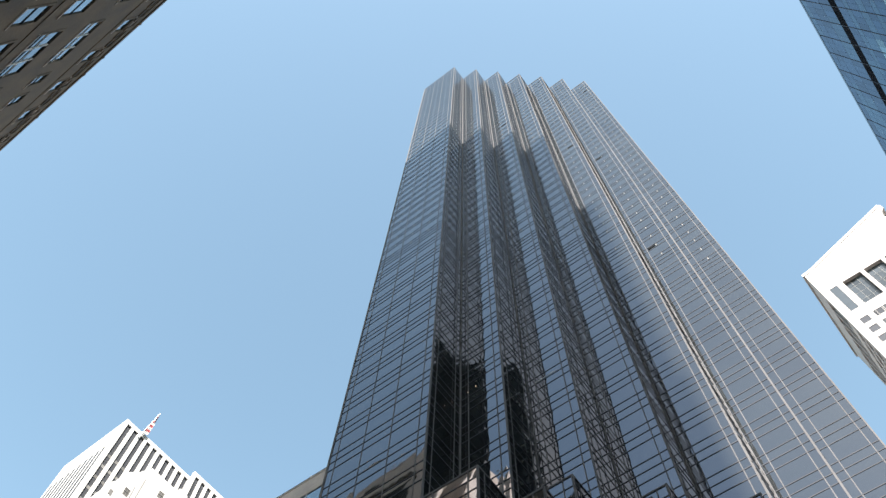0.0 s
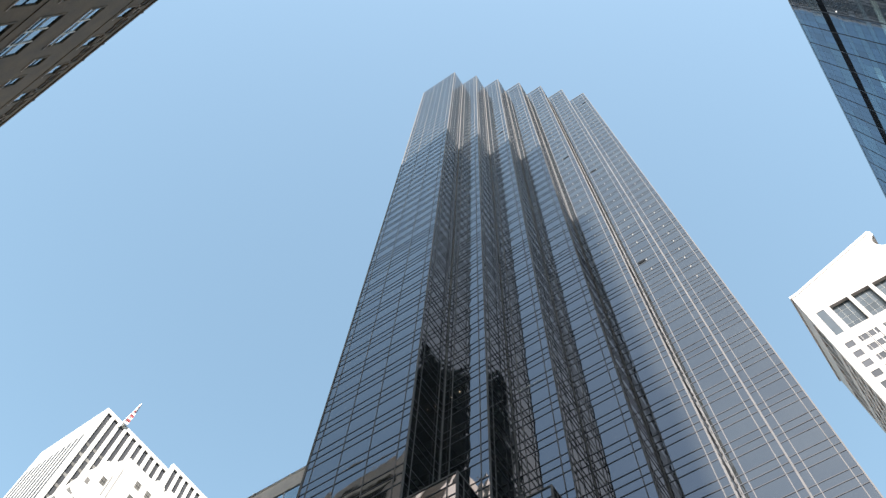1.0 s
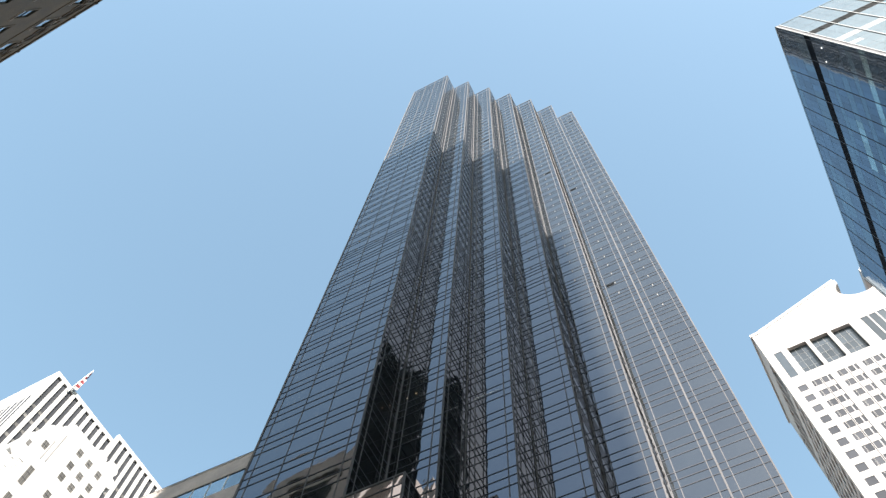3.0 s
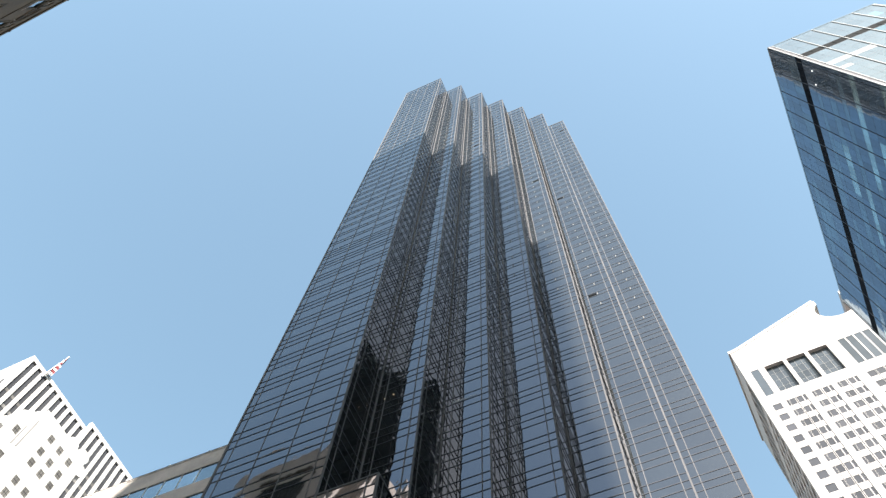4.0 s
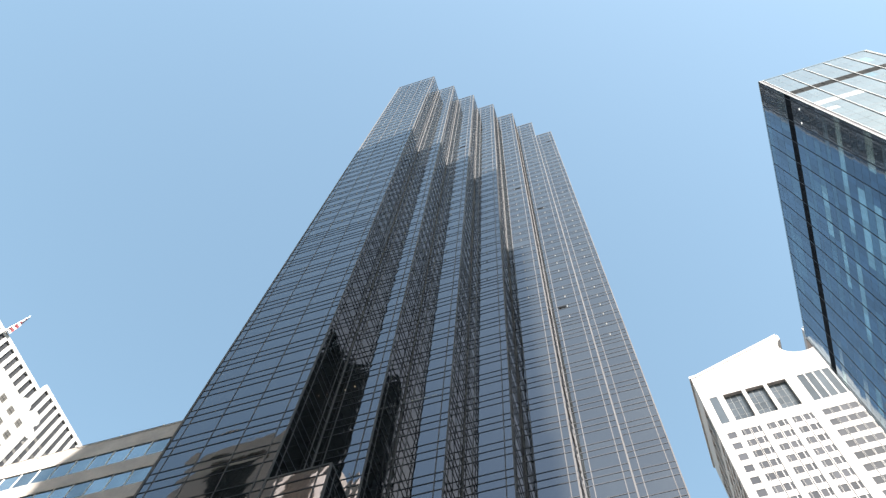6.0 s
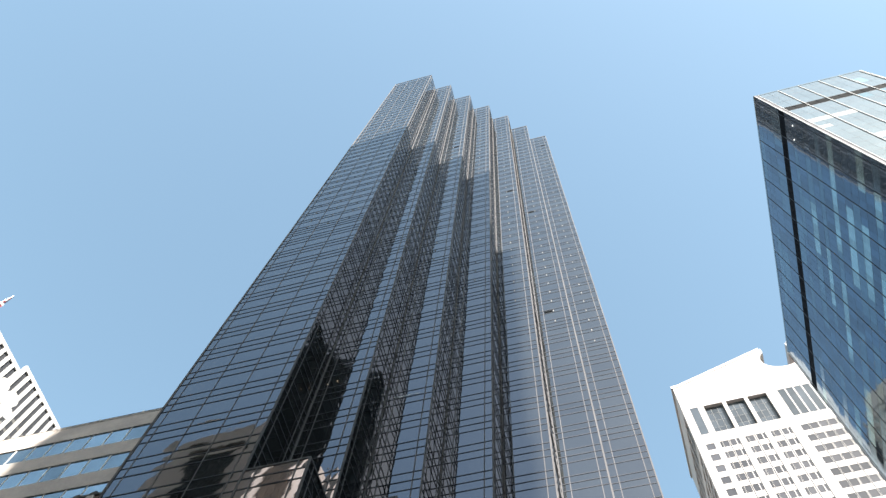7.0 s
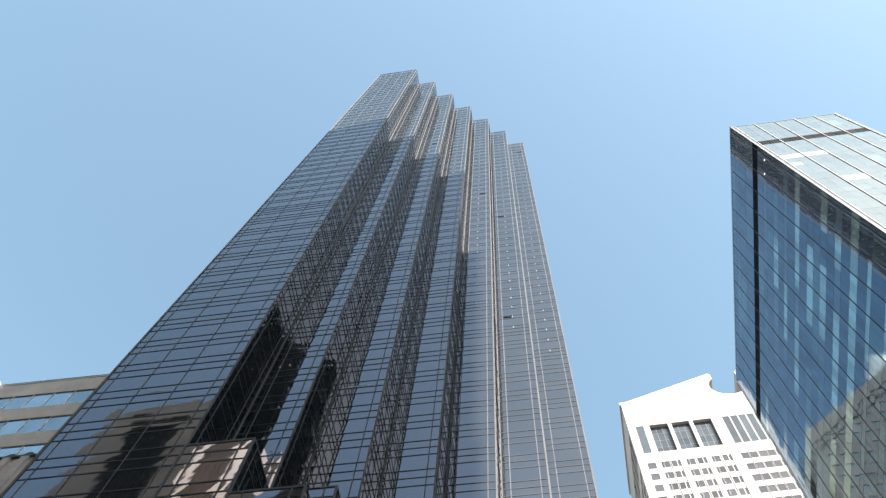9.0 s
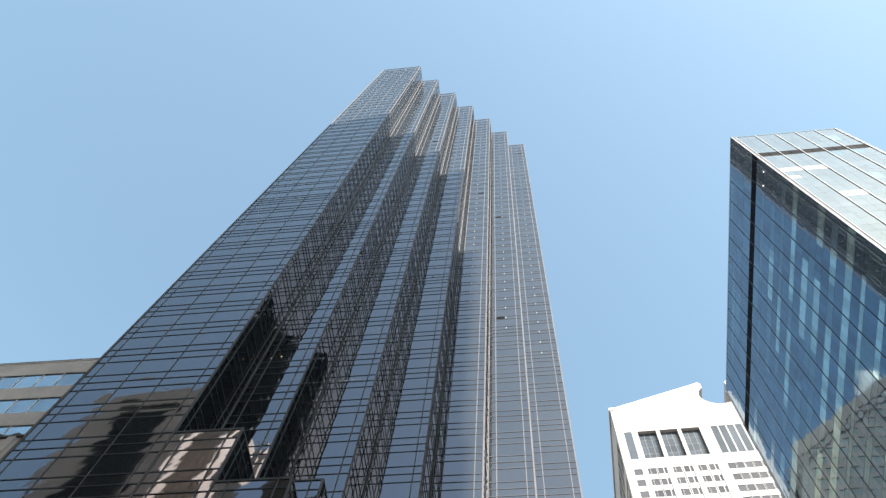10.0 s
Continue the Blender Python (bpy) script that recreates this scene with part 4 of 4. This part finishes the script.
for i in range(9):
    y = 63.6 + i * 1.1
    place_in(part("bay_rib", Mesh().box(-25.9, -25.75, y, y + 0.12, 0, 122.6), BRONZE, tan), tan)
for i in range(5):
    place_in(part("wing_rib", Mesh().box(-28.01, -27.7, 52.4 + i * 1.05, 52.9 + i * 1.05, 0, 127.0), TAN_STONE, tan), tan)
place_in(part("cream_pier", Mesh().box(-28.3, -23.7, 45.0, 47.0, 40.2, 118.0), TAN_STONE, tan, "cream sunlit end pier"), tan)
brown_slab = thing("brown_slab_tower", "brown stone slab tower beside the tan tower", "tower", (-31, 37, 0))
place_in(part("body", Mesh().box(-34, -28, 33.0, 40.9, 40.2, 108.0), STONE_BROWN, brown_slab), brown_slab)
for i in range(7):
    place_in(part("pier", Mesh().box(-28.0, -27.8, 33.3 + 1.1 * i, 33.8 + 1.1 * i, 40.2, 108.0), STONE_BROWN, brown_slab), brown_slab)
stair = thing("stair_tower", "slim cream limestone stair tower beside the tan slab", "tower", (-22.8, 55.1, 0))
place_in(part("shaft", Mesh().box(-23.7, -22.0, 54.6, 55.6, 0, 117.0), TAN_STONE, stair), stair)
place_in(part("cap", Mesh().box(-23.8, -21.9, 54.5, 55.7, 117.0, 117.5), TAN_STONE, stair), stair)
white = thing("white_slab_tower", "sunlit white stone slab tower behind the skyscraper", "tower", (128, 3, 0))
place_in(part("body", Mesh().box(117, 140, -1.5, 7.9, 0, 194.5), WHITE_STONE, white), white)
def raked_tower():
    """A granite tower whose roof line climbs northwards."""
    x, s, n, low, high = 114.0, 13.0, 62.0, 163.3, 207.0
    root = thing("green_granite_tower", "grey-green granite office tower with a climbing roof line behind the skyscraper", "tower", (130, 36, 0))

    def top(y):
        return low + (high - low) * (y - s) / (n - s)
    place_in(part("body", Mesh().slab([(s + 0.1, 0), (n, 0), (n, high - 1), (s + 0.1, low - 1)], x + 0.12, x + 36), DIM_TEAL, root), root)
    piers, bands = Mesh(), Mesh()
    for i in range(17):
        y = s + 2.9 * i
        piers.slab([(y, 0), (y + 1.3, 0), (y + 1.3, top(y + 1.3)), (y, top(y))], x - 0.08, x + 0.3)
    for i in range(13):
        piers.box(x + 2.9 * i, x + 2.9 * i + 1.3, s - 0.08, s + 0.3, 0, low)
    z = 3.0
    while z < high:
        y0 = s if z + 1.6 < low else s + (z + 1.6 - low) / (high - low) * (n - s)
        if y0 < n:
            bands.box(x - 0.03, x + 0.28, y0, n, z, z + 1.6)
        if z + 1.6 < low:
            bands.box(x, x + 36, s - 0.03, s + 0.28, z, z + 1.6)
        z += 3.8
    place_in(part("piers", piers, GRANITE_GREEN, root, kind="stuff"), root)
    place_in(part("bands", bands, GRANITE_GREEN, root, kind="stuff"), root)
    for drop, h, out in ((0.0, 4.5, 0.2), (6.5, 0.5, 0.22)):
        m = Mesh().slab([(s - 0.2, low - drop - h), (n, high - drop - h), (n, high - drop), (s - 0.2, low - drop)], x - out, x + 0.35)
        place_in(part("cornice", m, GRANITE_GREEN if drop == 0 else BRONZE, root), root)
    place_in(part("roof_screen", Mesh().box(x, x + 12, 42.5, 46.5, 180, 197.0), WHITE_STONE, root, "white sunlit roof screen"), root)


raked_tower()

# plain blocks added all round, below the view, to close the streets to low skylight
def city_block(x0, x1, y0, y1, h):
    m = Mesh().box(x0, x1, y0, y1, 0, h)
    m.box(x0 + 3, x1 - 3, y0 + 3, y1 - 3, h, h + 3.5)
    ob = new("city_block", m.data("city_block", CITY_STONE))
    tagged(ob, "plain grey block added to close a city street", "building", "city blocks")


for x0, x1, y0, y1, h in ((-60, -9.1, 34, 62, 40), (-60, -9.1, 92, 160, 45), (-60, -9.1, 165, 260, 50), (-75, -34, -28, 30, 60),
                          (-34, -9.1, -110, -36, 60), (-110, -64, -110, -32, 70), (-70, -9.1, -200, -114, 80), (22.2, 90, -70, -37, 45),
                          (22.2, 110, -130, -75, 60), (22.2, 110, -210, -134, 70), (59, 112, -69, -26, 40),
                          (52, 112, 0, 28, 40), (50, 112, 32, 98, 45), (24, 110, 160, 260, 60), (-200, -75, -200, -20, 80),
                          (-200, -75, -10, 160, 70), (160, 300, -200, -90, 60), (160, 300, -10, 160, 80)):
    city_block(x0, x1, y0, y1, h)
ring = random.Random(3)
for i in range(44):
    a = 2 * math.pi * i / 44
    d = ring.uniform(330, 440)
    x, y, w = d * math.sin(a), d * math.cos(a), ring.uniform(22, 30)
    city_block(x - w, x + w, y - w, y + w, ring.uniform(85, 150))

# ---------------------------------------------------------------- single glass panes of the tower's lowest visible bays
shared = {}
for face, u0, u1, z0, z1 in single_panes:
    w, h, bow = round(u1 - u0, 3), round(z1 - z0, 3), rnd.choice((-0.25, 0.2, 0.5, 0.75, 1.0))
    if (w, h, bow) not in shared:
        m = Mesh()
        m.sheet(lambda p, q, depth: (-depth, w * (0.5 - p), h * (q - 0.5)), bow * 0.0058 * min(w, h))
        shared[(w, h, bow)] = m.data("glass_pane", GLASS)
    ob = part("glass_pane", shared[(w, h, bow)], None, tower)
    ob.location = Vector(face.at((u0 + u1) / 2, (z0 + z1) / 2)) - tower.location
    ob.rotation_euler = (0, rnd.gauss(0, 0.0011), rnd.gauss(0, 0.0011))

# ---------------------------------------------------------------- single glass panes of the blue block's upper storeys
for root, face, u0, u1, z0, z1, mat in block_panes:
    w, h = round(u1 - u0, 3), round(z1 - z0, 3)
    if (w, h, mat.name) not in shared:
        shared[(w, h, mat.name)] = Mesh().box(-w / 2, w / 2, -0.03, 0.0, -h / 2, h / 2).data("glass_pane", mat)
    ob = part("glass_pane", shared[(w, h, mat.name)], None, root)
    ob.location = Vector(face.at((u0 + u1) / 2, (z0 + z1) / 2)) - root.location
    ob.rotation_euler = (rnd.gauss(0, 0.0011), 0, rnd.gauss(0, 0.0011))
